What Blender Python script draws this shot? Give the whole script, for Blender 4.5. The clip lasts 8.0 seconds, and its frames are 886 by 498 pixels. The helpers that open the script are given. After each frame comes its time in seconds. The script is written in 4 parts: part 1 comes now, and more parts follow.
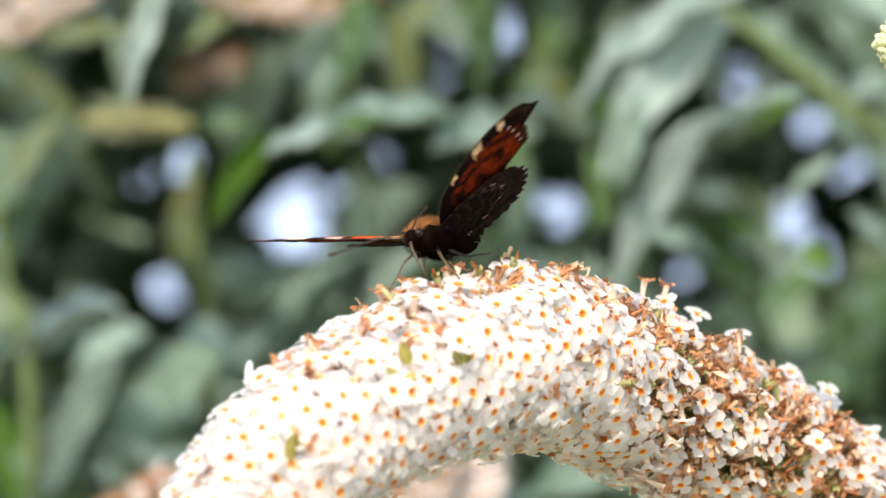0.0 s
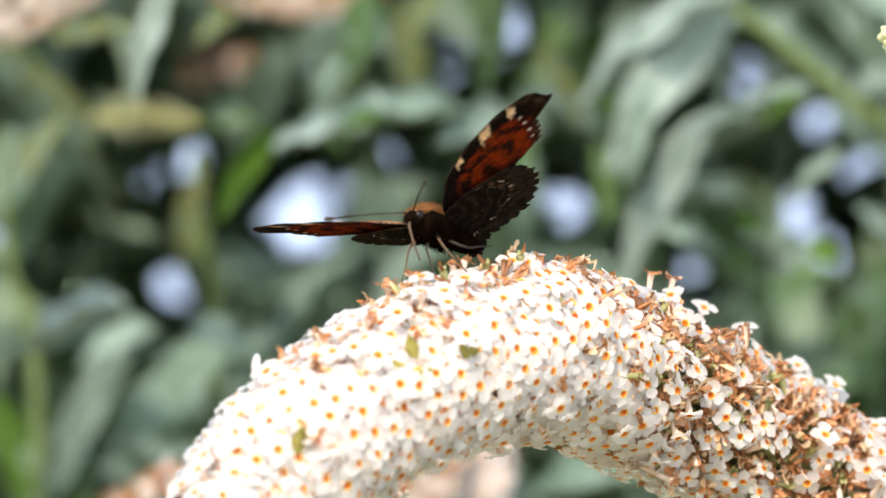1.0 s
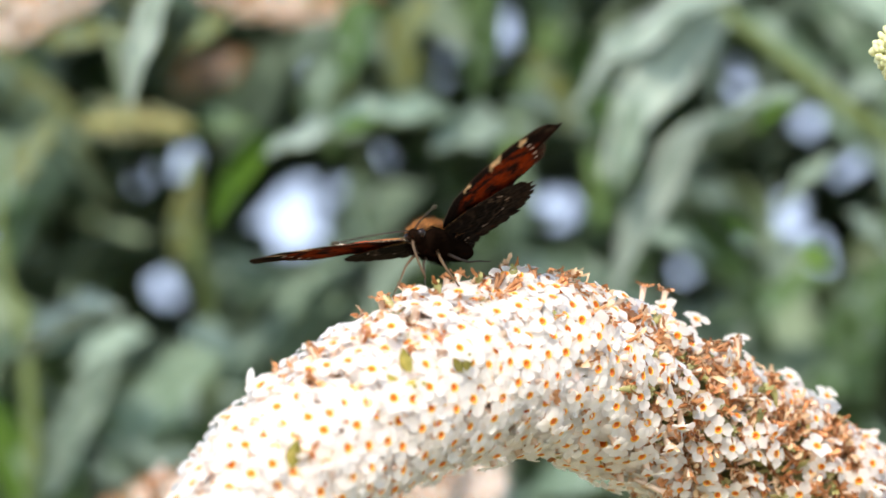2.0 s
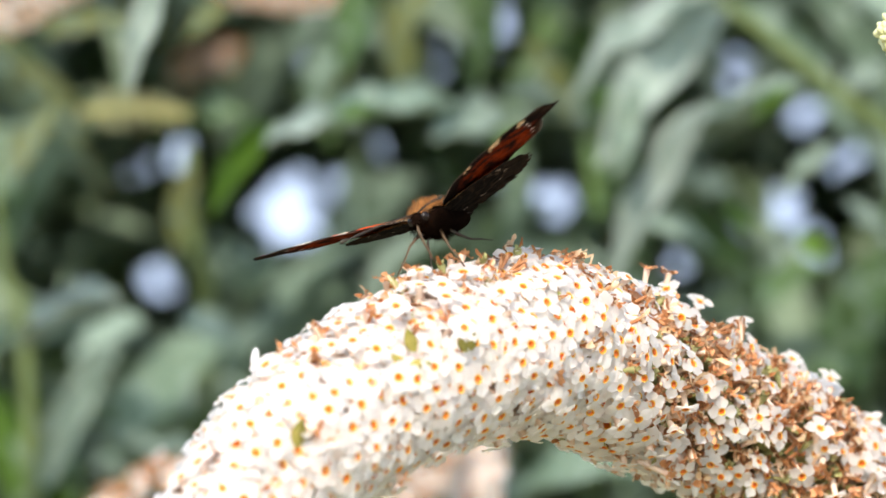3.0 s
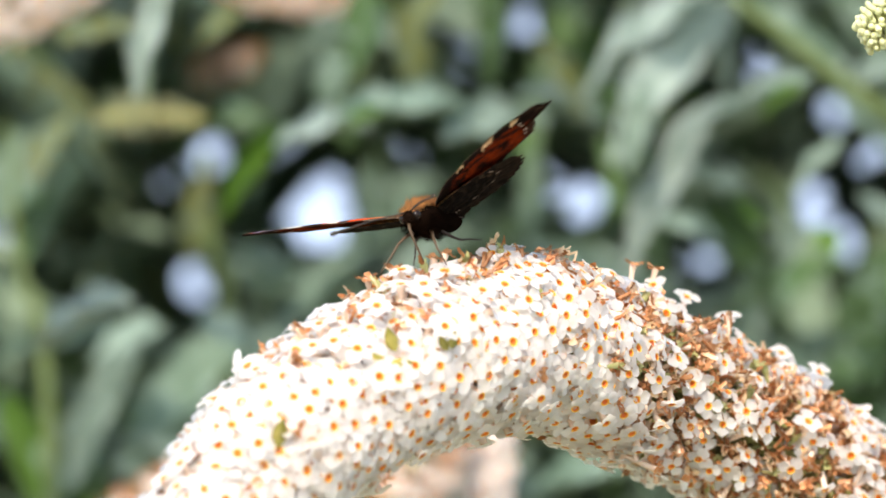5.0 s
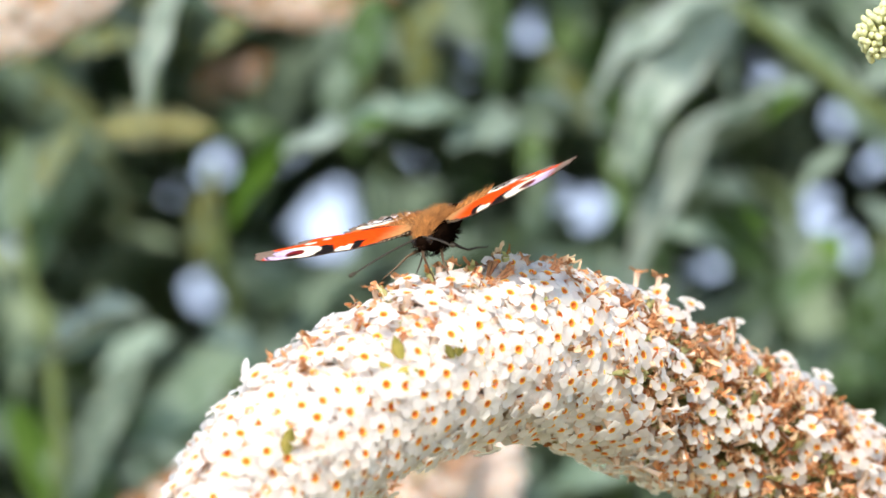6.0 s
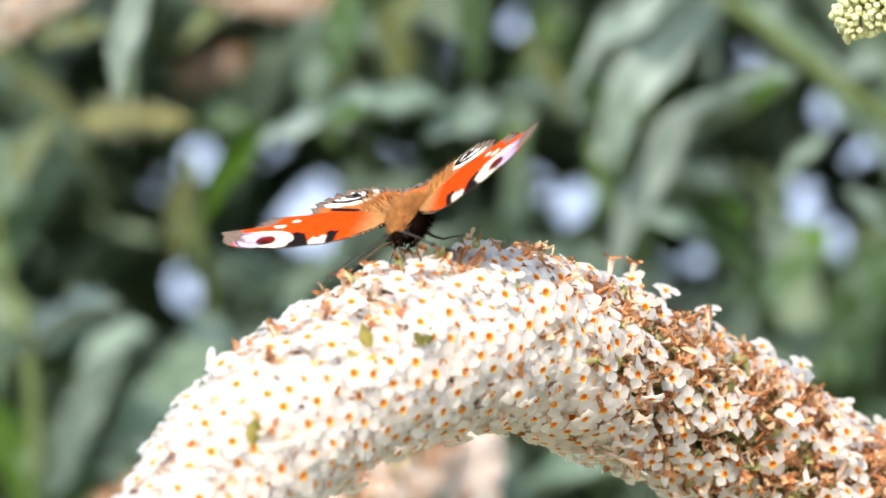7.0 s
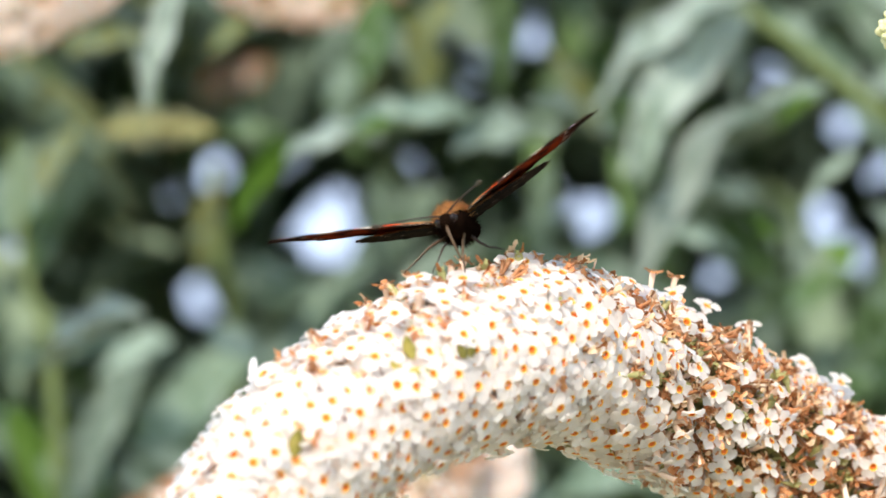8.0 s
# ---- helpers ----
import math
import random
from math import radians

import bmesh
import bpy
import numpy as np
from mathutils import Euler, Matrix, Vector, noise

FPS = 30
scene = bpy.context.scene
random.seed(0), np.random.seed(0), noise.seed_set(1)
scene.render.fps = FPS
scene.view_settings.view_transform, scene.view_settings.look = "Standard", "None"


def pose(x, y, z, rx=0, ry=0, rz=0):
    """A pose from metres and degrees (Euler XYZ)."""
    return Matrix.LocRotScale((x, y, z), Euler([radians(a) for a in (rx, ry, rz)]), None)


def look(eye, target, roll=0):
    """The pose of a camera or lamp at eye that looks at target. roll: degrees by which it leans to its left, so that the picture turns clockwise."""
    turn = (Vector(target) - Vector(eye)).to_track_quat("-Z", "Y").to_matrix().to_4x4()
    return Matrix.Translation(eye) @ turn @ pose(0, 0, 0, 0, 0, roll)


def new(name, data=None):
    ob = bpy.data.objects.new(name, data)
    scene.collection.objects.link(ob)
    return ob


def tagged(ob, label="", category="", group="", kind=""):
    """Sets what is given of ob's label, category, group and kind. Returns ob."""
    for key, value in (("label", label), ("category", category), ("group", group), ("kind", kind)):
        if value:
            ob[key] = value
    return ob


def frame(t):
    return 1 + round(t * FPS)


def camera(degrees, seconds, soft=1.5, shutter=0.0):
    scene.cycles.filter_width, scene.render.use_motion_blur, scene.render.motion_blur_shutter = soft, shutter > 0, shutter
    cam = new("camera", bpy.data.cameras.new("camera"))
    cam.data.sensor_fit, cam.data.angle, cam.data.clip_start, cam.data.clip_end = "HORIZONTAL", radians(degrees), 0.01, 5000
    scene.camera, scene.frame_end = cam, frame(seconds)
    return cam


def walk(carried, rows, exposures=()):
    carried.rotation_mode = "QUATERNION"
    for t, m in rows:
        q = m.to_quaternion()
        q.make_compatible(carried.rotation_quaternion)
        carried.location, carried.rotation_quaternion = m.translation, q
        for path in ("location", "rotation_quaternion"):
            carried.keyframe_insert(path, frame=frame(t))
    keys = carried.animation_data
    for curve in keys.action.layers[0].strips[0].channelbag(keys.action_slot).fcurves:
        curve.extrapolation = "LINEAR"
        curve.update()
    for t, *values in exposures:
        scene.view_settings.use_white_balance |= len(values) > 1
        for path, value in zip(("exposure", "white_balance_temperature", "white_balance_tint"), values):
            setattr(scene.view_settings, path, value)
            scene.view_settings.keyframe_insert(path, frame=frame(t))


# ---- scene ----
MM = 0.001


# ---------------------------------------------------------------- camera
def eye_row(t, x, y, z, pan, tilt, roll):
    """One row of the path: place in millimetres, pan to the left, tilt up and lean in degrees."""
    p, q = radians(pan), radians(tilt)
    eye = Vector((x, y, z)) * MM
    ahead = Vector((-math.sin(p) * math.cos(q), math.cos(p) * math.cos(q), math.sin(q)))
    return t, look(eye, eye + ahead, roll)


cam = camera(16.0, 8.0, soft=1.6, shutter=0.5)
walk(cam, [
    eye_row(0.0, -3.43, -516.81, 1202.23, -0.203, 0.121, 0.637),
    eye_row(0.5, -4.72, -517.75, 1201.40, -0.108, 0.138, 0.630),
    eye_row(1.0, -3.26, -517.13, 1201.46, -0.064, 0.091, 0.468),
    eye_row(1.5, -3.94, -518.35, 1204.04, -0.118, 0.015, 0.303),
    eye_row(1.7, -3.31, -518.99, 1204.98, -0.133, 0.004, 0.377),
    eye_row(2.8, -5.42, -519.39, 1201.73, -0.349, -0.015, 0.562),
    eye_row(3.0, -5.69, -519.13, 1201.56, -0.380, -0.027, 0.552),
    eye_row(3.5, -2.32, -519.68, 1199.96, -0.215, -0.035, 0.195),
    eye_row(4.0, 0.01, -520.04, 1200.01, -0.001, 0.001, -0.007),
    eye_row(4.5, 4.63, -517.34, 1197.93, 0.341, 0.036, -0.189),
    eye_row(5.0, 5.73, -521.88, 1201.22, 0.588, -0.003, -0.313),
    eye_row(5.2, 5.67, -527.15, 1201.90, 0.737, 0.056, -0.521),
    eye_row(6.3, 6.15, -525.19, 1200.41, 0.697, 0.150, -0.635),
    eye_row(6.5, 8.50, -523.71, 1199.20, 0.674, 0.136, -0.438),
    eye_row(7.0, 9.26, -517.16, 1199.43, 0.547, 0.107, -0.882),
    eye_row(7.5, 6.30, -515.57, 1197.23, 0.720, 0.470, -0.454),
    eye_row(8.0, 3.14, -514.94, 1199.33, 0.627, 0.347, -0.259),
], exposures=[(0.0, 1.58, 7150, 10), (8.0, 1.58, 7150, 10)])
cam.data.dof.use_dof = True
cam.data.dof.focus_distance = 0.517
cam.data.dof.aperture_fstop = 13.5
cam.data.dof.aperture_blades = 0

# ---------------------------------------------------------------- light
SUN_WAY = Vector((-0.14, -0.67, 0.73)).normalized()
world = bpy.data.worlds.new("sky")
scene.world = world
world.use_nodes = True
sky = world.node_tree.nodes.new("ShaderNodeTexSky")
sky.sky_type, sky.sun_disc = "NISHITA", False
sky.sun_elevation = math.asin(SUN_WAY.z)
sky.sun_rotation = math.atan2(SUN_WAY.x, SUN_WAY.y)
world.node_tree.nodes["Background"].inputs["Strength"].default_value = 0.15
world.node_tree.links.new(sky.outputs[0], world.node_tree.nodes["Background"].inputs[0])
sun = new("sun", bpy.data.lights.new("sun", "SUN"))
sun.data.energy, sun.data.angle, sun.data.color = 1.92, radians(0.6), (1.0, 0.94, 0.86)
sun.matrix_basis = look(SUN_WAY * 10, (0, 0, 0))


# ---------------------------------------------------------------- materials
def material(name, base, second=None, rough=0.6, scale=400.0, through_light=0.0, bump=0.0, spread=0.0, fine=0.35,
             island=False, metallic=0.0, tint="", gloss=0.3):
    """A surface of two colours mixed by noise at two scales, varied from piece to piece, that lets some light through."""
    m = bpy.data.materials.new(name)
    m.use_nodes = True
    n, link = m.node_tree.nodes, m.node_tree.links.new
    bsdf, out = n["Principled BSDF"], n["Material Output"]
    bsdf.inputs["Roughness"].default_value = rough
    bsdf.inputs["Metallic"].default_value = metallic
    bsdf.inputs["Specular IOR Level"].default_value = gloss
    coord = n.new("ShaderNodeTexCoord")
    big, small = n.new("ShaderNodeTexNoise"), n.new("ShaderNodeTexNoise")
    big.inputs["Scale"].default_value, small.inputs["Scale"].default_value = scale, scale * 7
    big.inputs["Detail"].default_value, small.inputs["Detail"].default_value = 4, 3
    for t in (big, small):
        link(coord.outputs["Object"], t.inputs["Vector"])
    blend = n.new("ShaderNodeMix")
    blend.inputs["Factor"].default_value = fine
    link(big.outputs["Fac"], blend.inputs[2])
    link(small.outputs["Fac"], blend.inputs[3])
    curve = n.new("ShaderNodeMapRange")
    curve.inputs["From Min"].default_value, curve.inputs["From Max"].default_value = 0.32, 0.68
    link(blend.outputs[0], curve.inputs["Value"])
    col = n.new("ShaderNodeMix")
    col.data_type = "RGBA"
    col.inputs[6].default_value = (*base, 1)
    col.inputs[7].default_value = (*(second or [c * 0.8 for c in base]), 1)
    link(curve.outputs[0], col.inputs[0])
    shade = col.outputs[2]
    if tint:
        attr = n.new("ShaderNodeAttribute")
        attr.attribute_name = tint
        mul = n.new("ShaderNodeMix")
        mul.data_type, mul.blend_type = "RGBA", "MULTIPLY"
        mul.inputs[0].default_value = 1
        link(attr.outputs["Color"], mul.inputs[6])
        link(shade, mul.inputs[7])
        shade = mul.outputs[2]
    if spread:
        src = n.new("ShaderNodeNewGeometry").outputs["Random Per Island"] if island else n.new("ShaderNodeObjectInfo").outputs["Random"]
        rng = n.new("ShaderNodeMapRange")
        rng.inputs["To Min"].default_value, rng.inputs["To Max"].default_value = 1 - spread, 1 + spread
        link(src, rng.inputs["Value"])
        hsv = n.new("ShaderNodeHueSaturation")
        link(rng.outputs[0], hsv.inputs["Value"])
        link(shade, hsv.inputs["Color"])
        shade = hsv.outputs[0]
    link(shade, bsdf.inputs["Base Color"])
    if bump:
        b = n.new("ShaderNodeBump")
        b.inputs["Strength"].default_value, b.inputs["Distance"].default_value = bump, 0.0003
        link(blend.outputs[0], b.inputs["Height"])
        link(b.outputs[0], bsdf.inputs["Normal"])
    if through_light:
        tr, mixer = n.new("ShaderNodeBsdfTranslucent"), n.new("ShaderNodeMixShader")
        mixer.inputs[0].default_value = through_light
        link(shade, tr.inputs["Color"])
        link(bsdf.outputs[0], mixer.inputs[1])
        link(tr.outputs[0], mixer.inputs[2])
        link(mixer.outputs[0], out.inputs["Surface"])
    return m


PETAL = material("petal", (0.93, 0.92, 0.915), (0.90, 0.88, 0.86), 0.55, 500, 0.70, 0.25, 0.05)
PETAL_JOINED = material("petal_joined", (0.93, 0.92, 0.915), (0.90, 0.88, 0.86), 0.55, 500, 0.70, 0.25, 0.05, island=True)
HALO = material("halo", (0.84, 0.40, 0.035), (0.88, 0.58, 0.12), 0.55, 900, 0.25)
THROAT = material("throat", (0.66, 0.14, 0.006), (0.40, 0.07, 0.005), 0.5, 900)
TUBE = material("tube", (0.86, 0.68, 0.56), (0.78, 0.60, 0.46), 0.6, 700, 0.3, 0.2, 0.15)
WITHER = material("wither", (0.78, 0.42, 0.22), (0.40, 0.145, 0.045), 0.4, 700, 0.4, 0.8, 0.45)
WITHER_JOINED = material("wither_joined", (0.78, 0.42, 0.22), (0.40, 0.145, 0.045), 0.4, 700, 0.4, 0.8, 0.45, island=True)
RUST = material("rust", (0.38, 0.15, 0.05), (0.17, 0.06, 0.02), 0.4, 900, 0.3, 0.8, 0.3)
PAPERY = material("papery", (0.84, 0.67, 0.48), (0.74, 0.47, 0.25), 0.35, 900, 0.4, 0.7, 0.15, gloss=0.5)
BRACT = material("bract", (0.20, 0.19, 0.035), (0.30, 0.24, 0.06), 0.6, 700, 0.15, 0.4, 0.2)
CALYX = material("calyx", (0.30, 0.32, 0.12), (0.44, 0.40, 0.20), 0.7, 800, 0.35, 0.4, 0.3)
STALK = material("stalk", (0.20, 0.24, 0.07), (0.30, 0.22, 0.09), 0.7, 300, 0, 0.5, 0.2)
BUD = material("bud", (0.78, 0.76, 0.48), (0.58, 0.62, 0.30), 0.6, 500, 0.2, 0.3, 0.12)
DRY_BUD = material("dry_bud", (0.38, 0.38, 0.22), (0.27, 0.27, 0.15), 0.7, 500, 0.1, 0.3, 0.12)
LEAF_TOP = material("leaf_top", (0.038, 0.085, 0.030), (0.085, 0.145, 0.062), 0.45, 5, 0.25, 0.5, 0.35)
LEAF_PALE = material("leaf_pale", (0.30, 0.385, 0.325), (0.155, 0.23, 0.185), 0.75, 5, 0.25, 0.5, 0.25)
LEAF_SILVER = material("leaf_silver", (0.38, 0.45, 0.41), (0.21, 0.285, 0.25), 0.7, 4.5, 0.25, 0.5, 0.15)
LEAF_BRIGHT = material("leaf_bright", (0.085, 0.19, 0.02), (0.12, 0.23, 0.035), 0.5, 6, 0.5, 0.4, 0.2)
LEAF_DULL = material("leaf_dull", (0.085, 0.142, 0.098), (0.165, 0.235, 0.175), 0.6, 5, 0.25, 0.5, 0.3)
LEAF_GREEN = material("leaf_green", (0.055, 0.125, 0.015), (0.08, 0.16, 0.025), 0.5, 6, 0.45, 0.4, 0.2)
LEAF_OLIVE = material("leaf_olive", (0.10, 0.135, 0.045), (0.17, 0.18, 0.075), 0.6, 5, 0.3, 0.4, 0.2)
FOLIAGE = material("foliage", (0.042, 0.086, 0.027), (0.084, 0.142, 0.048), 0.5, 40, 0.2, 0.3, 0.6, island=True)
FOLIAGE_PALE = material("foliage_pale", (0.145, 0.21, 0.14), (0.20, 0.27, 0.185), 0.7, 40, 0.2, 0.3, 0.5, island=True)
TWIG = material("twig", (0.07, 0.105, 0.03), (0.11, 0.145, 0.055), 0.7, 120, 0, 0.5)
# set pale so the unseen ground throws light up at the florets
SOIL = material("soil", (0.26, 0.24, 0.15), (0.20, 0.19, 0.10), 0.9, 3, 0, 0.6)
FUR = material("fur", (0.68, 0.31, 0.09), (0.40, 0.155, 0.04), 0.7, 300, 0.25, 0, 0.5, island=True)
BODY = material("body", (0.005, 0.0028, 0.0018), (0.009, 0.0045, 0.0028), 0.9, 900, 0, 0.6, gloss=0.0)
EYE = material("eye", (0.012, 0.007, 0.006), None, 0.25, 900, gloss=0.2)
LEG = material("leg", (0.10, 0.06, 0.03), (0.05, 0.028, 0.015), 0.6, 800)
DARK_LEG = material("dark_leg", (0.035, 0.022, 0.016), None, 0.6, 800)
FEELER = material("feeler", (0.022, 0.016, 0.012), (0.04, 0.03, 0.022), 0.6, 1500)
FEELER_TIP = material("feeler_tip", (0.04, 0.032, 0.02), None, 0.6, 1500)
SCALES = material("wing_scales", (1, 1, 1), (0.78, 0.76, 0.74), 0.85, 900, 0.05, 0.35, tint="tint", gloss=0.012)


def sky_backdrop_material():
    m = bpy.data.materials.new("bright_sky")
    m.use_nodes = True
    n, link = m.node_tree.nodes, m.node_tree.links.new
    e, t, r = n.new("ShaderNodeEmission"), n.new("ShaderNodeTexNoise"), n.new("ShaderNodeMix")
    t.inputs["Scale"].default_value = 0.25
    r.data_type = "RGBA"
    r.inputs[6].default_value, r.inputs[7].default_value = (0.46, 0.62, 1.0, 1), (0.62, 0.77, 1.0, 1)
    link(t.outputs["Fac"], r.inputs[0])
    link(r.outputs[2], e.inputs[0])
    e.inputs[1].default_value = 0.64
    link(e.outputs[0], n["Material Output"].inputs["Surface"])
    return m


BRIGHT_SKY = sky_backdrop_material()


# ---------------------------------------------------------------- mesh helpers
def mesh_from(name, verts, faces, mats, index=None, smooth=True):
    me = bpy.data.meshes.new(name)
    me.from_pydata([tuple(v) for v in verts], [], faces)
    for m in mats:
        me.materials.append(m)
    if index is not None:
        me.polygons.foreach_set("material_index", index)
    me.polygons.foreach_set("use_smooth", [smooth] * len(faces))
    me.update()
    return me


def piece(name, me, parent, label="", m=None):
    ob = new(name, me)
    ob.parent = parent
    if m is not None:
        ob.matrix_basis = m
    return tagged(ob, label) if label else ob


def joined(name, items, mats):
    """One mesh of many: items are (verts, faces, material indices, matrix)."""
    vs, fs, ix, base = [], [], [], 0
    for v, f, k, m in items:
        a = np.array(m)
        vs.append(np.asarray(v) @ a[:3, :3].T + a[:3, 3])
        fs += [tuple(q + base for q in face) for face in f]
        ix += k
        base += len(v)
    return mesh_from(name, np.concatenate(vs), fs, mats, ix)


def tube_data(path, radii, sides=8, cap=True):
    """Verts and faces of a round tube along a path."""
    vs, fs = [], []
    path = [Vector(p) for p in path]
    side = None
    for i, p in enumerate(path):
        way = (path[min(i + 1, len(path) - 1)] - path[max(i - 1, 0)]).normalized()
        if side is None:
            side = way.orthogonal().normalized()
        side = (side - way * side.dot(way)).normalized()
        up = way.cross(side)
        for k in range(sides):
            a = 2 * math.pi * k / sides
            vs.append(p + (side * math.cos(a) + up * math.sin(a)) * radii[i])
    for i in range(len(path) - 1):
        for k in range(sides):
            a, b = i * sides + k, i * sides + (k + 1) % sides
            fs.append((a, b, b + sides, a + sides))
    if cap:
        fs.append(tuple(range(sides - 1, -1, -1)))
        fs.append(tuple(range((len(path) - 1) * sides, len(path) * sides)))
    return vs, fs


def glide(points, n):
    """n points on a smooth curve through the given ones."""
    p = np.array(points, float)
    p = np.vstack([2 * p[0] - p[1], p, 2 * p[-1] - p[-2]])
    out = []
    for u in np.linspace(0, len(points) - 1 - 1e-6, n):
        i, f = int(u), u - int(u)
        a, b, c, d = p[i], p[i + 1], p[i + 2], p[i + 3]
        out.append(0.5 * (2 * b + (c - a) * f + (2 * a - 5 * b + 4 * c - d) * f * f + (3 * b - a - 3 * c + d) * f ** 3))
    return np.array(out)


# ---------------------------------------------------------------- ground and sky
def build_ground():
    n = 24
    vs, fs = [], []
    for j in range(n + 1):
        for i in range(n + 1):
            x, y = [math.copysign(abs(q) ** 2.2, q) * 400 for q in (i / n * 2 - 1, j / n * 2 - 1)]
            vs.append((x, y, 0.03 * noise.noise((x, y, 0))))
    for j in range(n):
        for i in range(n):
            a = j * (n + 1) + i
            fs.append((a, a + 1, a + n + 2, a + n + 1))
    tagged(new("ground", mesh_from("ground", vs, fs, [SOIL])), "unseen ground under the shrub, set pale to bounce light up", "ground", kind="structure")


def build_backdrop():
    me = mesh_from("backdrop", [(-14, 30, 0.05), (14, 30, 0.05), (14, 30, 12), (-14, 30, 12)], [(0, 1, 2, 3)], [BRIGHT_SKY])
    tagged(new("backdrop", me), "pale blue bright sky far beyond the shrub", "sky", kind="structure")


build_ground()
build_backdrop()


# ---------------------------------------------------------------- leaves of the shrub behind
def leaf_data(rows=9, bend=0.12, fold=0.10, wave=0.0, seed=0):
    """A lance-shaped leaf one long and one wide, root at 0, pointing along x; upper and lower skin."""
    vs, fs, ix = [], [], []
    rnd = random.Random(seed)
    ph = rnd.uniform(0, 6)
    for skin in (0, 1):
        for i in range(rows):
            u = i / (rows - 1)
            w = 0.5 * (math.sin(math.pi * min(1, u * 1.02) ** 0.8) ** 0.85 if 0 < u < 1 else 0.0) + 0.012
            for k, side in enumerate((-1, -0.5, 0, 0.5, 1)):
                z = -bend * u * u + fold * abs(side) * w + wave * math.sin(u * 14 + ph) * abs(side) * w
                vs.append((u, side * w, z - (0.004 if skin else 0)))
    m = rows * 5
    for skin in (0, 1):
        for i in range(rows - 1):
            for k in range(4):
                a = skin * m + i * 5 + k
                q = (a, a + 5, a + 6, a + 1)
                fs.append(q if skin == 0 else q[::-1])
                ix.append(skin)
    for i in range(rows - 1):
        for k in (0, 4):
            a = i * 5 + k
            fs.append((a, a + m, a + m + 5, a + 5))
            ix.append(0)
    return vs, fs, ix


LEAF_FORMS = ((0.12, 0.35, 0.10), (0.24, 0.25, 0.16), (0.06, 0.45, 0.08), (0.32, 0.3, 0.14))
LEAF_SHAPES = [leaf_data(bend=b, fold=f, wave=w, seed=i) for i, (b, f, w) in enumerate(LEAF_FORMS)]
TONES = {"pale": (LEAF_PALE, LEAF_PALE), "dull": (LEAF_DULL, LEAF_PALE), "green": (LEAF_GREEN, LEAF_DULL),
         "silver": (LEAF_SILVER, LEAF_SILVER), "bright": (LEAF_BRIGHT, LEAF_GREEN),
         "olive": (LEAF_OLIVE, LEAF_DULL), "dark": (LEAF_TOP, LEAF_DULL)}
leaf_meshes = {}


def leaf_pose(root, tip, width, turn=0.0):
    """The pose of a leaf between two places in millimetres, its face towards the open side."""
    a, b = Vector(root) * MM, Vector(tip) * MM
    x = (b - a).normalized()
    up = Vector((0, -0.75, 0.66))
    z = (up - x * up.dot(x)).normalized()
    m = Matrix((x, z.cross(x), z)).transposed().to_4x4()
    length = (b - a).length * 1.15
    return Matrix.Translation(a - x * length * 0.07) @ m @ pose(0, 0, 0, turn, 0, 0) @ Matrix.Diagonal((length, width * MM * 1.1, length * 0.8, 1))


def leaf(parent, root, tip, width, tone, turn=0.0, form=0):
    v, f, ix = LEAF_SHAPES[form]
    if (tone, form) not in leaf_meshes:
        leaf_meshes[(tone, form)] = mesh_from("leaf", v, f, TONES[tone], ix)
    ob = new("leaf", leaf_meshes[(tone, form)])
    ob.parent = parent
    ob.matrix_basis = leaf_pose(root, tip, width, turn)
    return ob


def twig(parent, points, r0, r1, name="stem", mat=None):
    p = glide([Vector(q) * MM for q in points], 14)
    v, f = tube_data(p, np.linspace(r0, r1, 14) * MM, 8)
    return piece(name, mesh_from(name, v, f, [mat or TWIG]), parent)


